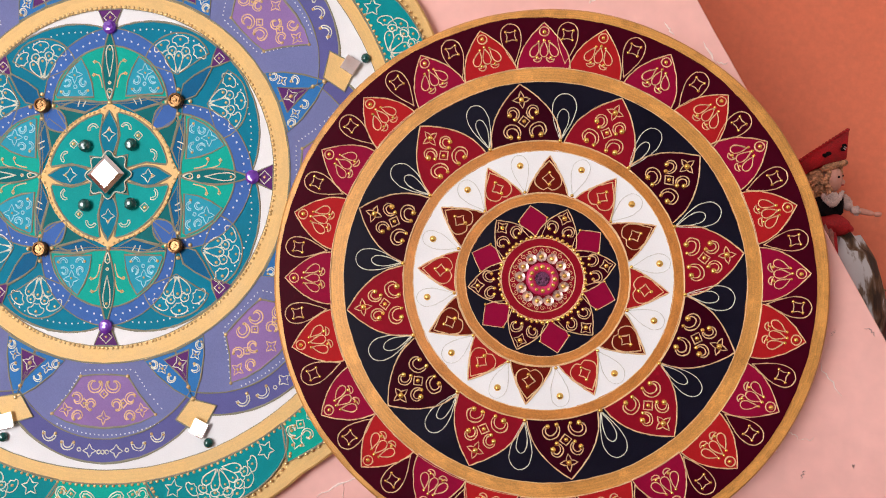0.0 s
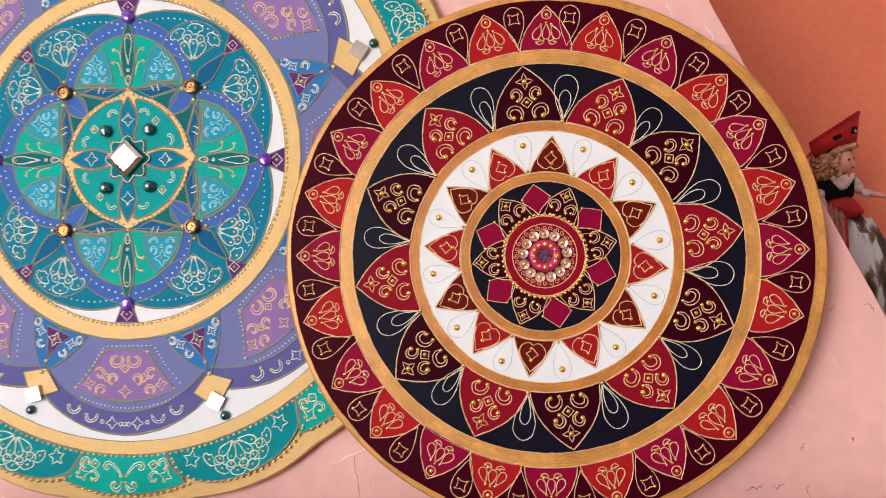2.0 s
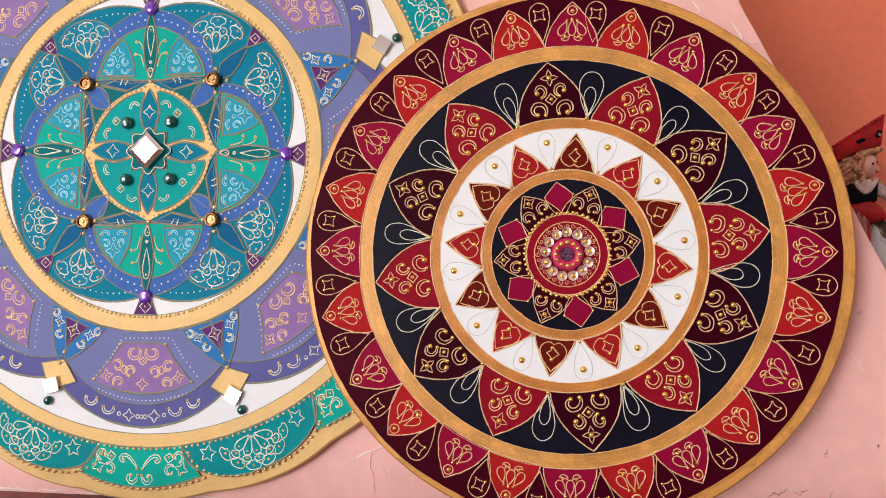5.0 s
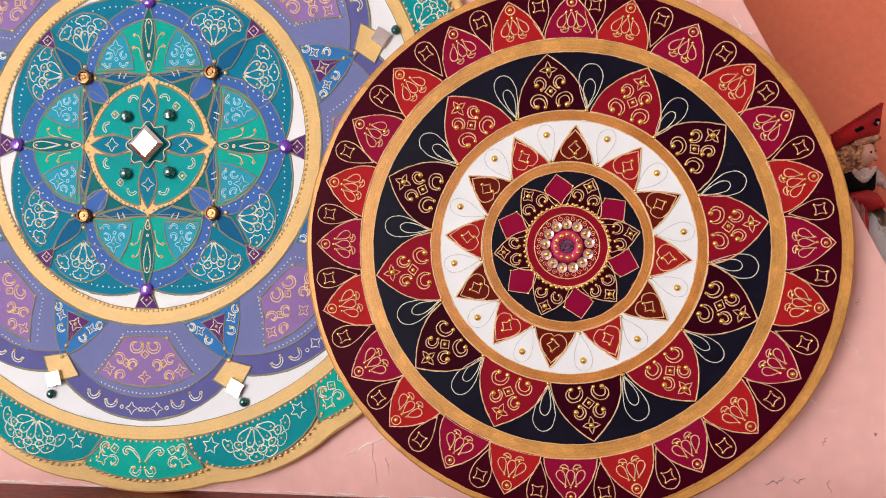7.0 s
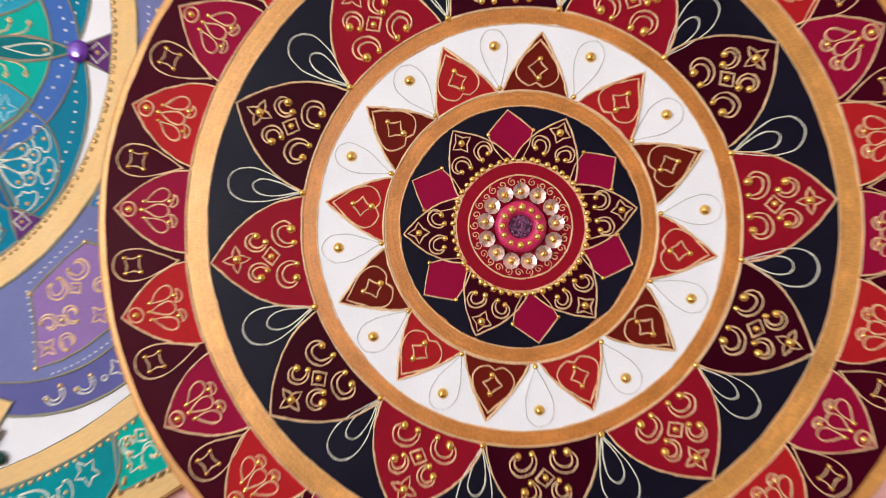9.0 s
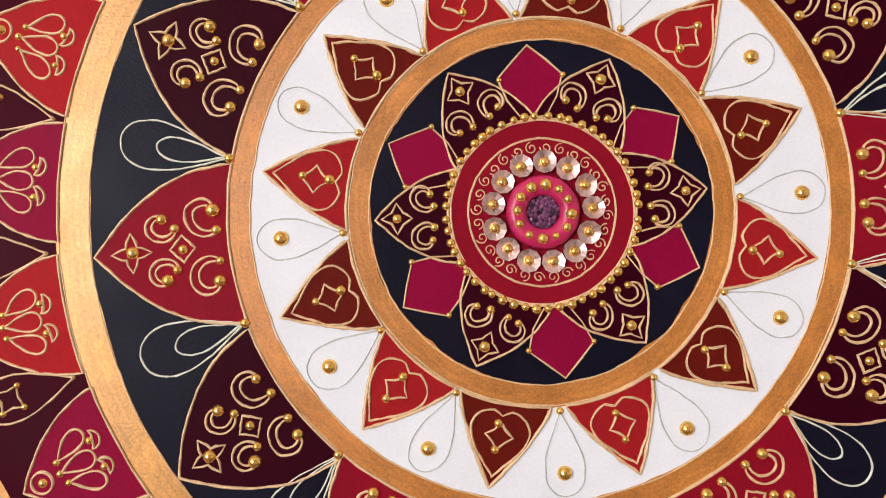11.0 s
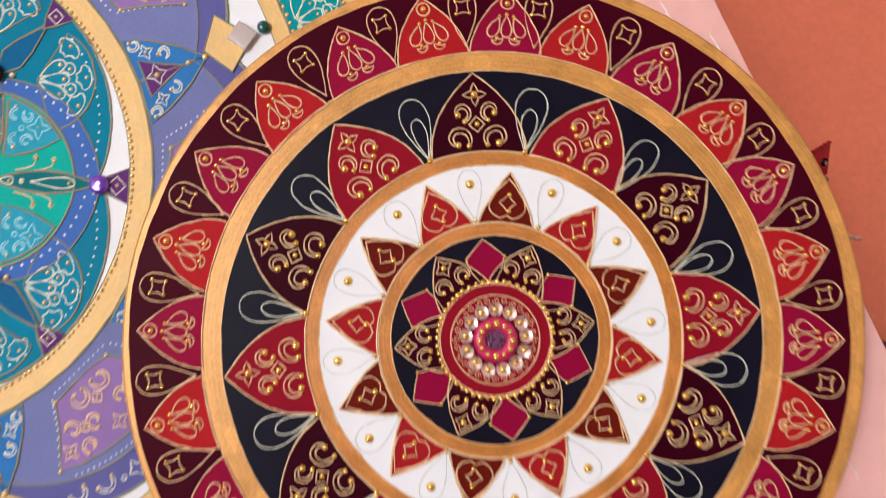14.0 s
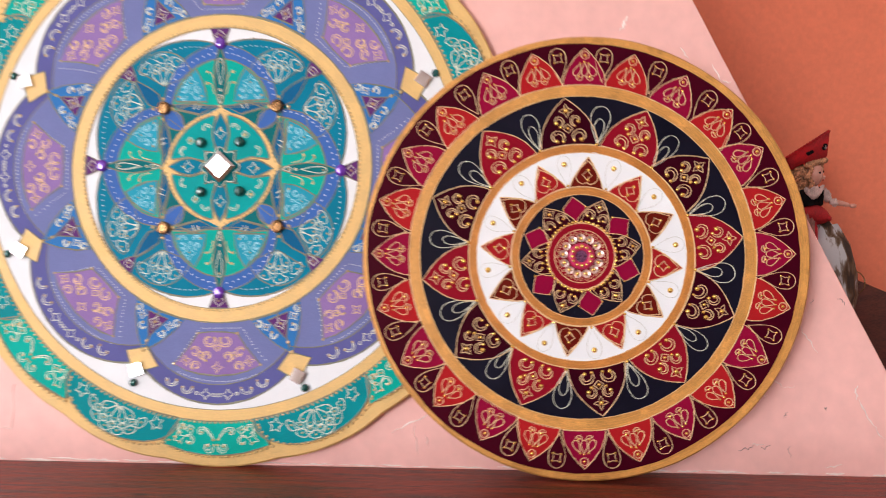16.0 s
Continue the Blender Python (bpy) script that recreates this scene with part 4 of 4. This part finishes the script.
    cells("azure_kite", 8, 22.5, kt, L[5], (AZURE,), "azure painted kite", motif=km, drops=kd, mw=0.0008)
    cells("plum_triangle", 8, 22.5, [(0.0080, 0.1118), (0.0036, 0.1205), (0, 0.1292), (-0.0036, 0.1205), (-0.0080, 0.1118)], L[6], (PLUM,), "plum painted triangle", motif=[(star(0, 0.1172, 0.0044, 0.5, 0), True)], drops=[(0, 0.1172, 0.0012), (0, 0.1312, 0.0013)])
    # gold diamonds with tilted square mirrors and a bead
    cells("gold_diamond", 8, 22.5, [(0, 0.1385), (0.0126, 0.1464), (0.0020, 0.1594), (-0.0126, 0.1478)], L[7], (SAND,), "pale gold painted diamond", line=DULLLINE)
    mm = mirror_mesh(0.0045, 0.0024, 0.0003)
    for i in range(8):
        part("square_mirror", mm, M, seat(8, 22.5, i, "gold_diamond") @ pose(0.0004, 0.1558, L[7], 0, 0, 45 - 7 + 6 * hand(i, 3)), "small square mirror tile")
        part("teal_bead", bead, M, seat(8, 22.5, i, "gold_diamond") @ pose(0.0012 * hand(i + 3, 3), 0.1655, L[0]), "round teal bead")
    # outer gold ring and the scalloped border
    band("gold_band", 0.1683, 0.1765, L[3], SAND, "pale gold painted band", 14)
    line_part("contour_ring", [([polar(0.1683, 2 * i) for i in range(180)], True)], 0.0006, DULLLINE, M, L[3] - 0.00005, h=0.0002)
    def green_edge(p):
        return 0.1995 - 0.0042 * (p / 11.3) ** 2

    def scallop_edge(p):
        return 0.1758 + 0.0250 * max(0.0, 1 - (p / 14.1) ** 2) ** 0.42

    em = [around(0.1762, p) for p in (8.4, 5, 2, 0, -2, -5, -8.4)] + [around(green_edge(p), p) for p in (-11.3, -9, -6, -3, 0, 3, 6, 9, 11.3)]
    m1, d1 = [], []
    for s in (-1, 1):
        long = [(0.0014, 0.1886), (0.0024, 0.1864), (0.0040, 0.1838), (0.0062, 0.1814), (0.0090, 0.1801), (0.0116, 0.1804), (0.0131, 0.1824), (0.0124, 0.1846), (0.0105, 0.1854), (0.0094, 0.1842)]
        back = [(0.0104, 0.1840), (0.0114, 0.1830), (0.0108, 0.1818), (0.0088, 0.1817), (0.0066, 0.1830), (0.0046, 0.1852)]
        m1.append(([(s * x, y) for x, y in long + back], True))
        curl = [(0.0012, 0.1926), (0.0017, 0.1960), (0.0036, 0.1978), (0.0064, 0.1974), (0.0083, 0.1950), (0.0074, 0.1922), (0.0052, 0.1918), (0.0046, 0.1934), (0.0060, 0.1940), (0.0062, 0.1956), (0.0042, 0.1962), (0.0028, 0.1948)]
        m1.append(([(s * x, y) for x, y in curl], True))
        m1.append((crescent(0.0238 * s, 0.1814, 0.0030, -60 * s, 210, 0.4, 7), True))
        m1.append((star(0.0182 * s, 0.1818, 0.0030, 0.74, 10 * s), True))
        m1.append((star(0.0262 * s, 0.1880, 0.0042, 0.45, 18 * s), True))
        m1.append((crescent(0.0195 * s, 0.1890, 0.0030, 60 * s, 210, 0.4, 7), True))
        d1 += [(0.0101 * s, 0.1836, 0.0010), (0.0016 * s, 0.1886, 0.0011), (0.0012 * s, 0.1926, 0.0009), (0.0056 * s, 0.1930, 0.0010), (0.0182 * s, 0.1818, 0.0009), (0.0262 * s, 0.1905, 0.0009), (0.0212 * s, 0.1804, 0.0009), (0.0190 * s, 0.1912, 0.0010)]
    cells("emerald_border", 8, 0, em, L[2], (EMERALD,), "emerald painted border panel", motif=m1, drops=d1, mline=PALELINE, mw=0.0008)
    tb = [around(0.1760, p) for p in (14.1, 10, 5, 0, -5, -10, -14.1)] + [around(scallop_edge(p), p) for p in (-13.9, -13.4, -12.5, -11.2, -9.5, -7.5, -5, -2.5, 0, 2.5, 5, 7.5, 9.5, 11.2, 12.5, 13.4, 13.9)]
    m2, d2 = [], []
    for k in range(5):
        th = -64 + 32 * k
        m2.append((drop(0.0018 * math.sin(radians(th)), 0.1790 + 0.0018 * math.cos(radians(th)), th, 0.0116, 0.0054, 24), True))
        d2.append((0.0106 * math.sin(radians(th)), 0.1790 + 0.0106 * math.cos(radians(th)), 0.0007))
    for k in range(6):
        th = -70 + 28 * k
        x, y = 0.0200 * math.sin(radians(th)), 0.1782 + 0.0192 * math.cos(radians(th))
        m2.append((shield(x, y, th, 0.0092, 0.0056), True))
        d2.append((x, y, 0.0009))
    for k in range(5):
        th = -56 + 28 * k
        x, y = 0.0154 * math.sin(radians(th)), 0.1786 + 0.0150 * math.cos(radians(th))
        m2.append((shield(x, y, th, 0.0056, 0.0044), True))
        d2.append((x, y, 0.0008))
    for s in (-1, 1):
        m2.append((star(0.0290 * s, 0.1808, 0.0052, 0.5, 8 * s, 5), True))
    cells("teal_border", 8, 22.5, tb, L[3], (BORDERTEAL,), "dark teal painted border scallop", motif=m2, drops=d2, mw=0.0008)
    row = []
    for i in range(300):
        a = 1.2 * i
        row.append((*polar(0.1772, a), 0.0009))
        p = abs((a - 90 + 22.5) % 45 - 22.5)
        r = (green_edge(p) if p < 11.3 else scallop_edge(22.5 - p)) + 0.0010
        row.append((*polar(r, a), 0.0010))
    for k in range(8):
        for s in (-1, 1):
            for i in range(5):
                row.append((*around(scallop_edge(14.0 - 0.16 * i ** 2) + 0.0006, 45 * k + s * (8.5 + 0.16 * i ** 2)), 0.0010))
    part("bead_trim", mesh("bead_trim", *domes(row, L[3], 0.85, 7), PALEBEAD, True), M, None, "rows of fine gold drops", "stuff")
    return M


DROP = shade_smooth("gold_drop", domes([(0, 0, 0.001)], 0, 0.8, 8), PALEBEAD)
blue_mandala()


# ---- behind the panel: doll and dark board ----
def blob(acc, centre, radii, mat, tilt=0.0, rough=0.0, seg=20, rings=12, f=60):
    """An uneven rounded lump added to acc (verts, faces, material of each face)."""
    v, fc, ix = acc
    b = len(v)
    rot = Matrix.Rotation(radians(tilt), 3, "Y")
    for k in range(rings + 1):
        t = math.pi * k / rings
        for i in range(seg):
            a = 2 * math.pi * i / seg
            q = Vector((math.sin(t) * math.cos(a), math.sin(t) * math.sin(a), math.cos(t)))
            s = 1 + rough * noise.noise(q * f * 0.1 + Vector(centre) * 50)
            p = rot @ Vector((q.x * radii[0] * s, q.y * radii[1] * s, q.z * radii[2] * s)) + Vector(centre)
            v.append(p)
    for k in range(rings):
        for i in range(seg):
            j = (i + 1) % seg
            fc.append((b + k * seg + i, b + (k + 1) * seg + i, b + (k + 1) * seg + j, b + k * seg + j))
            ix.append(mat)


def limb(acc, a, b, r0, r1, mat, seg=10, n=6, rough=0.1):
    v, fc, ix = acc
    k0 = len(v)
    a, b = Vector(a), Vector(b)
    q = (b - a).to_track_quat("Z", "Y").to_matrix()
    for k in range(n + 1):
        u = k / n
        r = (r0 + (r1 - r0) * u) * (0.35 if k in (0, n) else 1)
        for i in range(seg):
            t = 2 * math.pi * i / seg
            w = a + (b - a) * u + q @ Vector((r * math.cos(t), r * math.sin(t), 0)) * (1 + rough * noise.noise(Vector((i, k, r0 * 999))))
            v.append(w)
    for k in range(n):
        for i in range(seg):
            j = (i + 1) % seg
            fc.append((k0 + k * seg + i, k0 + k * seg + j, k0 + (k + 1) * seg + j, k0 + (k + 1) * seg + i))
            ix.append(mat)
    fc.append(tuple(k0 + i for i in reversed(range(seg))))
    fc.append(tuple(k0 + n * seg + i for i in range(seg)))
    ix += [mat, mat]


def doll():
    acc = ([], [], [])
    mats = [FELT, HAIR, SKIN, CLOTHBLACK, CLOTHWHITE, CLOTHRED, SKIRT, TULLE, BRONZE]
    y = 0.385
    # skirt, down to the feet on the shelf
    blob(acc, (0.364, y, -0.005), (0.029, 0.030, 0.068), 6, -6, 0.10, 28, 18)
    blob(acc, (0.362, y, -0.062), (0.029, 0.032, 0.036), 6, 0, 0.16, 24, 12)
    limb(acc, (0.356, y, -0.075), (0.354, y, -0.018 + (SHELF + 0.024) / 0.937), 0.024, 0.020, 6, 16)
    blob(acc, (0.379, y - 0.012, -0.060), (0.011, 0.011, 0.012), 8, 0, 0.5, 16, 10)
    # sash, vest, lace collar, blouse
    blob(acc, (0.341, y - 0.010, 0.0685), (0.0185, 0.0130, 0.0115), 5, 14, 0.08)
    limb(acc, (0.351, y - 0.016, 0.068), (0.358, y - 0.018, 0.061), 0.0045, 0.0025, 5, 8)
    limb(acc, (0.331, y - 0.006, 0.075), (0.330, y - 0.006, 0.099), 0.0165, 0.0150, 3, 18)
    limb(acc, (0.347, y - 0.010, 0.077), (0.3485, y - 0.010, 0.101), 0.0050, 0.0052, 3, 12)
    for k in range(9):
        u = k / 8
        blob(acc, (0.328 + 0.018 * u, y - 0.022, 0.0960 - 0.0085 * math.sin(math.pi * u) + 0.003 * u), (0.0026, 0.0022, 0.0036), 4, 30 * u, 0.5, 9, 7)
    blob(acc, (0.3385, y - 0.019, 0.0945), (0.0062, 0.0050, 0.0070), 4, 12, 0.25)
    blob(acc, (0.3175, y - 0.010, 0.0815), (0.0075, 0.0090, 0.0075), 4, 30, 0.20)
    blob(acc, (0.3565, y - 0.010, 0.0915), (0.0046, 0.0070, 0.0085), 4, -18, 0.2)
    blob(acc, (0.3620, y - 0.016, 0.0825), (0.0046, 0.0040, 0.0042), 4, 0, 0.7, 14, 9, 120)
    limb(acc, (0.364, y - 0.014, 0.0830), (0.381, y - 0.016, 0.0790), 0.0036, 0.0024, 2)
    blob(acc, (0.3840, y - 0.016, 0.0785), (0.0042, 0.0030, 0.0026), 2, 0, 0.2)
    # sleeve and gathered apron
    limb(acc, (0.3165, y - 0.014, 0.080), (0.3180, y - 0.018, 0.050), 0.0058, 0.0052, 4, 12)
    for k in range(7):
        x = 0.3230 + 0.0024 * k
        limb(acc, (x, y - 0.017 - 0.002 * (k % 2), 0.0730 - 0.001 * k), (x + 0.001 * k - 0.001, y - 0.018, -0.012), 0.0022, 0.0030, 7, 8, 8, 0.3)
    limb(acc, (0.3395, y - 0.019, 0.060), (0.3405, y - 0.018, 0.014), 0.0018, 0.0026, 5, 6)
    # head, face turned aside, curls
    blob(acc, (0.3420, y - 0.011, 0.1165), (0.0092, 0.0125, 0.0140), 2, 0, 0.0, 24, 16)
    blob(acc, (0.3495, y - 0.017, 0.1120), (0.0026, 0.0026, 0.0030), 2, 0, 0.0, 10, 8)
    blob(acc, (0.3430, y - 0.0232, 0.1165), (0.0013, 0.0010, 0.0013), 3, 0, 0.0, 8, 6)
    blob(acc, (0.3492, y - 0.0190, 0.1185), (0.0009, 0.0010, 0.0012), 3, 0, 0.0, 8, 6)
    blob(acc, (0.3488, y - 0.0188, 0.1088), (0.0014, 0.0010, 0.0008), 5, 0, 0.0, 8, 6)
    blob(acc, (0.339, y - 0.006, 0.100), (0.006, 0.006, 0.009), 2)
    blob(acc, (0.3245, y - 0.004, 0.1115), (0.0125, 0.0150, 0.0160), 1, 0, 0.35, 30, 20, 60)
    for i in range(170):
        a = random.uniform(0, 360)
        u = i / 170
        q = math.sqrt(max(0.0, 1 - (2 * u - 1) ** 2))
        cx = 0.3240 + 0.0125 * q * math.cos(radians(a))
        cz = 0.1115 + 0.0160 * (1 - 2 * u)
        cy = y - 0.005 + 0.0150 * q * math.sin(radians(a))
        blob(acc, (cx, cy, cz), (0.0018, 0.0018, 0.0023), 1, a, 0.8, 7, 5)
    for k in range(8):
        u = k / 7
        blob(acc, (0.3300 + 0.0205 * u, y - 0.021, 0.1255 + 0.0060 * u), (0.0028, 0.0026, 0.0034), 1, 20, 0.7, 9, 6)
        blob(acc, (0.3335 + 0.002 * math.sin(9 * u), y - 0.0195, 0.1255 - 0.024 * u), (0.0030, 0.0026, 0.0026), 1, 20, 0.8, 9, 6)
        blob(acc, (0.3500 + 0.0006 * math.sin(9 * u), y - 0.012, 0.1300 - 0.008 * u), (0.0020, 0.0026, 0.0022), 1, 20, 0.8, 9, 6)
    # flat, slanting felt cap with a scalloped edge and beads
    v, fc, ix = acc
    b = len(v)
    base = ((0.3115, 0.1212), (0.3264, 0.1291), (0.3526, 0.1367), (0.3560, 0.1660), (0.3310, 0.1500), (0.3072, 0.1350))
    m = len(base)
    for dy in (-0.021, -0.006):
        for x, z in base:
            v.append(Vector((x + 0.004 * (dy > -0.01), y + dy, z - 0.001 * (dy > -0.01))))
    fc += [tuple(b + i for i in range(m)), tuple(b + m + i for i in reversed(range(m)))] + [(b + i, b + m + i, b + m + (i + 1) % m, b + (i + 1) % m) for i in range(m)]
    ix += [0] * (m + 2)
    for i in range(15):
        u = i / 14
        blob(acc, (0.3075 + 0.0475 * u, y - 0.019, 0.1352 + 0.0308 * u), (0.0022, 0.0034, 0.0018), 0, 0, 0.4, 8, 6)
    for x, z in ((0.3310, 0.1395), (0.3345, 0.1412), (0.3505, 0.1490), (0.3490, 0.1455)):
        blob(acc, (x, y - 0.0215, z), (0.0028, 0.0012, 0.0022), 3, 0, 0.3, 10, 6)
    for x, z in ((0.3500, 0.1478), (0.3512, 0.1466), (0.3492, 0.1462), (0.3502, 0.1452)):
        blob(acc, (x, y - 0.0232, z), (0.0006, 0.0005, 0.0006), 4, 0, 0, 6, 4)
    limb(acc, (0.3105, y - 0.015, 0.1265), (0.3030, y - 0.017, 0.1200), 0.0016, 0.0014, 0, 6)
    limb(acc, (0.3030, y - 0.017, 0.1200), (0.2957, y - 0.017, 0.1104), 0.0014, 0.0016, 0, 6)
    limb(acc, (0.3115, y - 0.017, 0.1020), (0.3080, y - 0.017, 0.0960), 0.0012, 0.0014, 0, 6)
    limb(acc, (0.3080, y - 0.017, 0.0960), (0.3095, y - 0.018, 0.0860), 0.0014, 0.0016, 0, 6)
    # thin hoop at the side
    k0 = len(v)
    for i in range(24):
        a = 2 * math.pi * i / 24
        for k in range(5):
            t = 2 * math.pi * k / 5
            r = 0.0120 + 0.0008 * math.cos(t)
            v.append(Vector((0.385 + r * math.cos(a), y - 0.016 + 0.0008 * math.sin(t), -0.012 + r * math.sin(a) * 1.1)))
    for i in range(24):
        for k in range(5):
            fc.append((k0 + i * 5 + k, k0 + (i + 1) % 24 * 5 + k, k0 + (i + 1) % 24 * 5 + (k + 1) % 5, k0 + i * 5 + (k + 1) % 5))
            ix.append(8)
    v = [Vector((-0.0305, -0.41, -0.024)) + 0.937 * (q - Vector((-0.02, -0.41, -0.018))) for q in v]
    me = mesh("costume_doll", v, fc, mats, True, ix)
    tagged(new("costume_doll", me), "blond costume doll with red felt cap and painted skirt", "doll")


doll()


def dark_board():
    n = 24
    pts = []
    for i in range(n + 1):
        x = 0.352 + 0.42 * i / n
        pts.append((x, -0.004 - 0.42 * (x - 0.372) + 0.0015 * noise.noise((x * 40, 0, 0))))
    pts += [(0.772, SHELF), (0.352, SHELF)]
    m = len(pts)
    v = [(x, y, z) for y in (0.412, 0.414, 0.440) for x, z in pts]
    f = [tuple(reversed(range(m))), tuple(range(2 * m, 3 * m))]
    for k in range(2):
        f += [(k * m + i, k * m + (i + 1) % m, (k + 1) * m + (i + 1) % m, (k + 1) * m + i) for i in range(m)]
    tagged(new("wooden_board", mesh("wooden_board", v, f, WOODB)), "dark brown wooden board with a sloping top edge", "board")


dark_board()


# scratches and chips in the panel's paint
def scratch(x, z, deg, length, width, wave, seed, name="scratch", mat=None):
    pts = []
    for i in range(9):
        u = i / 8 - 0.5
        a, b = u * length, wave * noise.noise((i * 0.7, seed, 0))
        c, s = math.cos(radians(deg)), math.sin(radians(deg))
        pts.append((x + a * c - b * s, z + a * s + b * c))
    v, f = [], []
    for i, (px, pz) in enumerate(pts):
        w = width * (0.25 + 0.75 * math.sin(math.pi * i / 8)) * (0.7 + 0.5 * noise.noise((i * 1.3, seed, 5)))
        nx, nz = -math.sin(radians(deg)), math.cos(radians(deg))
        v += [(px + nx * w, PANEL - 0.0001, pz + nz * w), (px - nx * w, PANEL - 0.0001, pz - nz * w), (px, PANEL - 0.0005, pz)]
    for i in range(8):
        f += [(3 * i, 3 * i + 3, 3 * i + 5, 3 * i + 2), (3 * i + 2, 3 * i + 5, 3 * i + 4, 3 * i + 1)]
    part(name, mesh(name, v, f, mat or SCRATCH), panel)


SCRATCHES = ((0.1636, -0.0558, -57, 0.0235, 0.0006), (0.1428, -0.0870, -36, 0.0078, 0.0005), (0.1500, -0.0897, -5, 0.008, 0.0003), (0.1332, -0.0953, -32, 0.004, 0.0005),
             (0.1968, -0.0930, -93, 0.010, 0.0009), (0.2036, -0.1075, -57, 0.0230, 0.0009), (0.2120, -0.1210, -55, 0.010, 0.0006), (0.1800, -0.1440, 8, 0.012, 0.0006),
             (0.0363, 0.1683, 61, 0.0120, 0.0018), (0.1015, 0.1327, -63, 0.014, 0.0009), (0.1080, 0.1260, -5, 0.008, 0.0008), (0.0790, 0.1470, -55, 0.010, 0.0008),
             (-0.1150, -0.1190, 27, 0.030, 0.0008), (-0.1035, -0.1315, -82, 0.010, 0.0004), (-0.1115, -0.1300, -84, 0.024, 0.0004), (-0.4110, -0.1270, -6, 0.010, 0.0005),
             (-0.4063, -0.1115, 90, 0.032, 0.0005), (0.1280, -0.1300, 5, 0.010, 0.0005))
for i, (x, z, deg, length, width) in enumerate(SCRATCHES):
    scratch(x, z, deg, length, width, 0.002, i * 3.1)
# grey scuffs where things rubbed against it
SCUFFS = ((0.1203, -0.1330, 10, 0.0110, 0.0005), (0.1342, -0.1319, 12, 0.0070, 0.0004), (0.1480, -0.1092, 70, 0.0050, 0.0004), (0.1503, -0.1344, -70, 0.0080, 0.0003), (0.1486, -0.0675, -60, 0.0050, 0.0004), (0.1666, -0.0300, 80, 0.0040, 0.0003), (0.1870, -0.0294, -40, 0.0070, 0.0005), (0.1753, -0.1042, 0, 0.0015, 0.0006))
for i, (x, z, deg, length, width) in enumerate(SCUFFS):
    scratch(x, z, deg, length, width, 0.003, 41 + i * 2.3, "scuff", SCUFF)
# bare plaster chipped along the foot of the panel
for i in range(34):
    x = -0.62 + 0.026 * i + random.uniform(-0.008, 0.008)
    if x < 0.245:
        scratch(x, SHELF + random.uniform(0.0008, 0.0022), random.uniform(-3, 3), random.uniform(0.010, 0.034), random.uniform(0.0005, 0.0013), 0.001, 80 + i * 1.7)
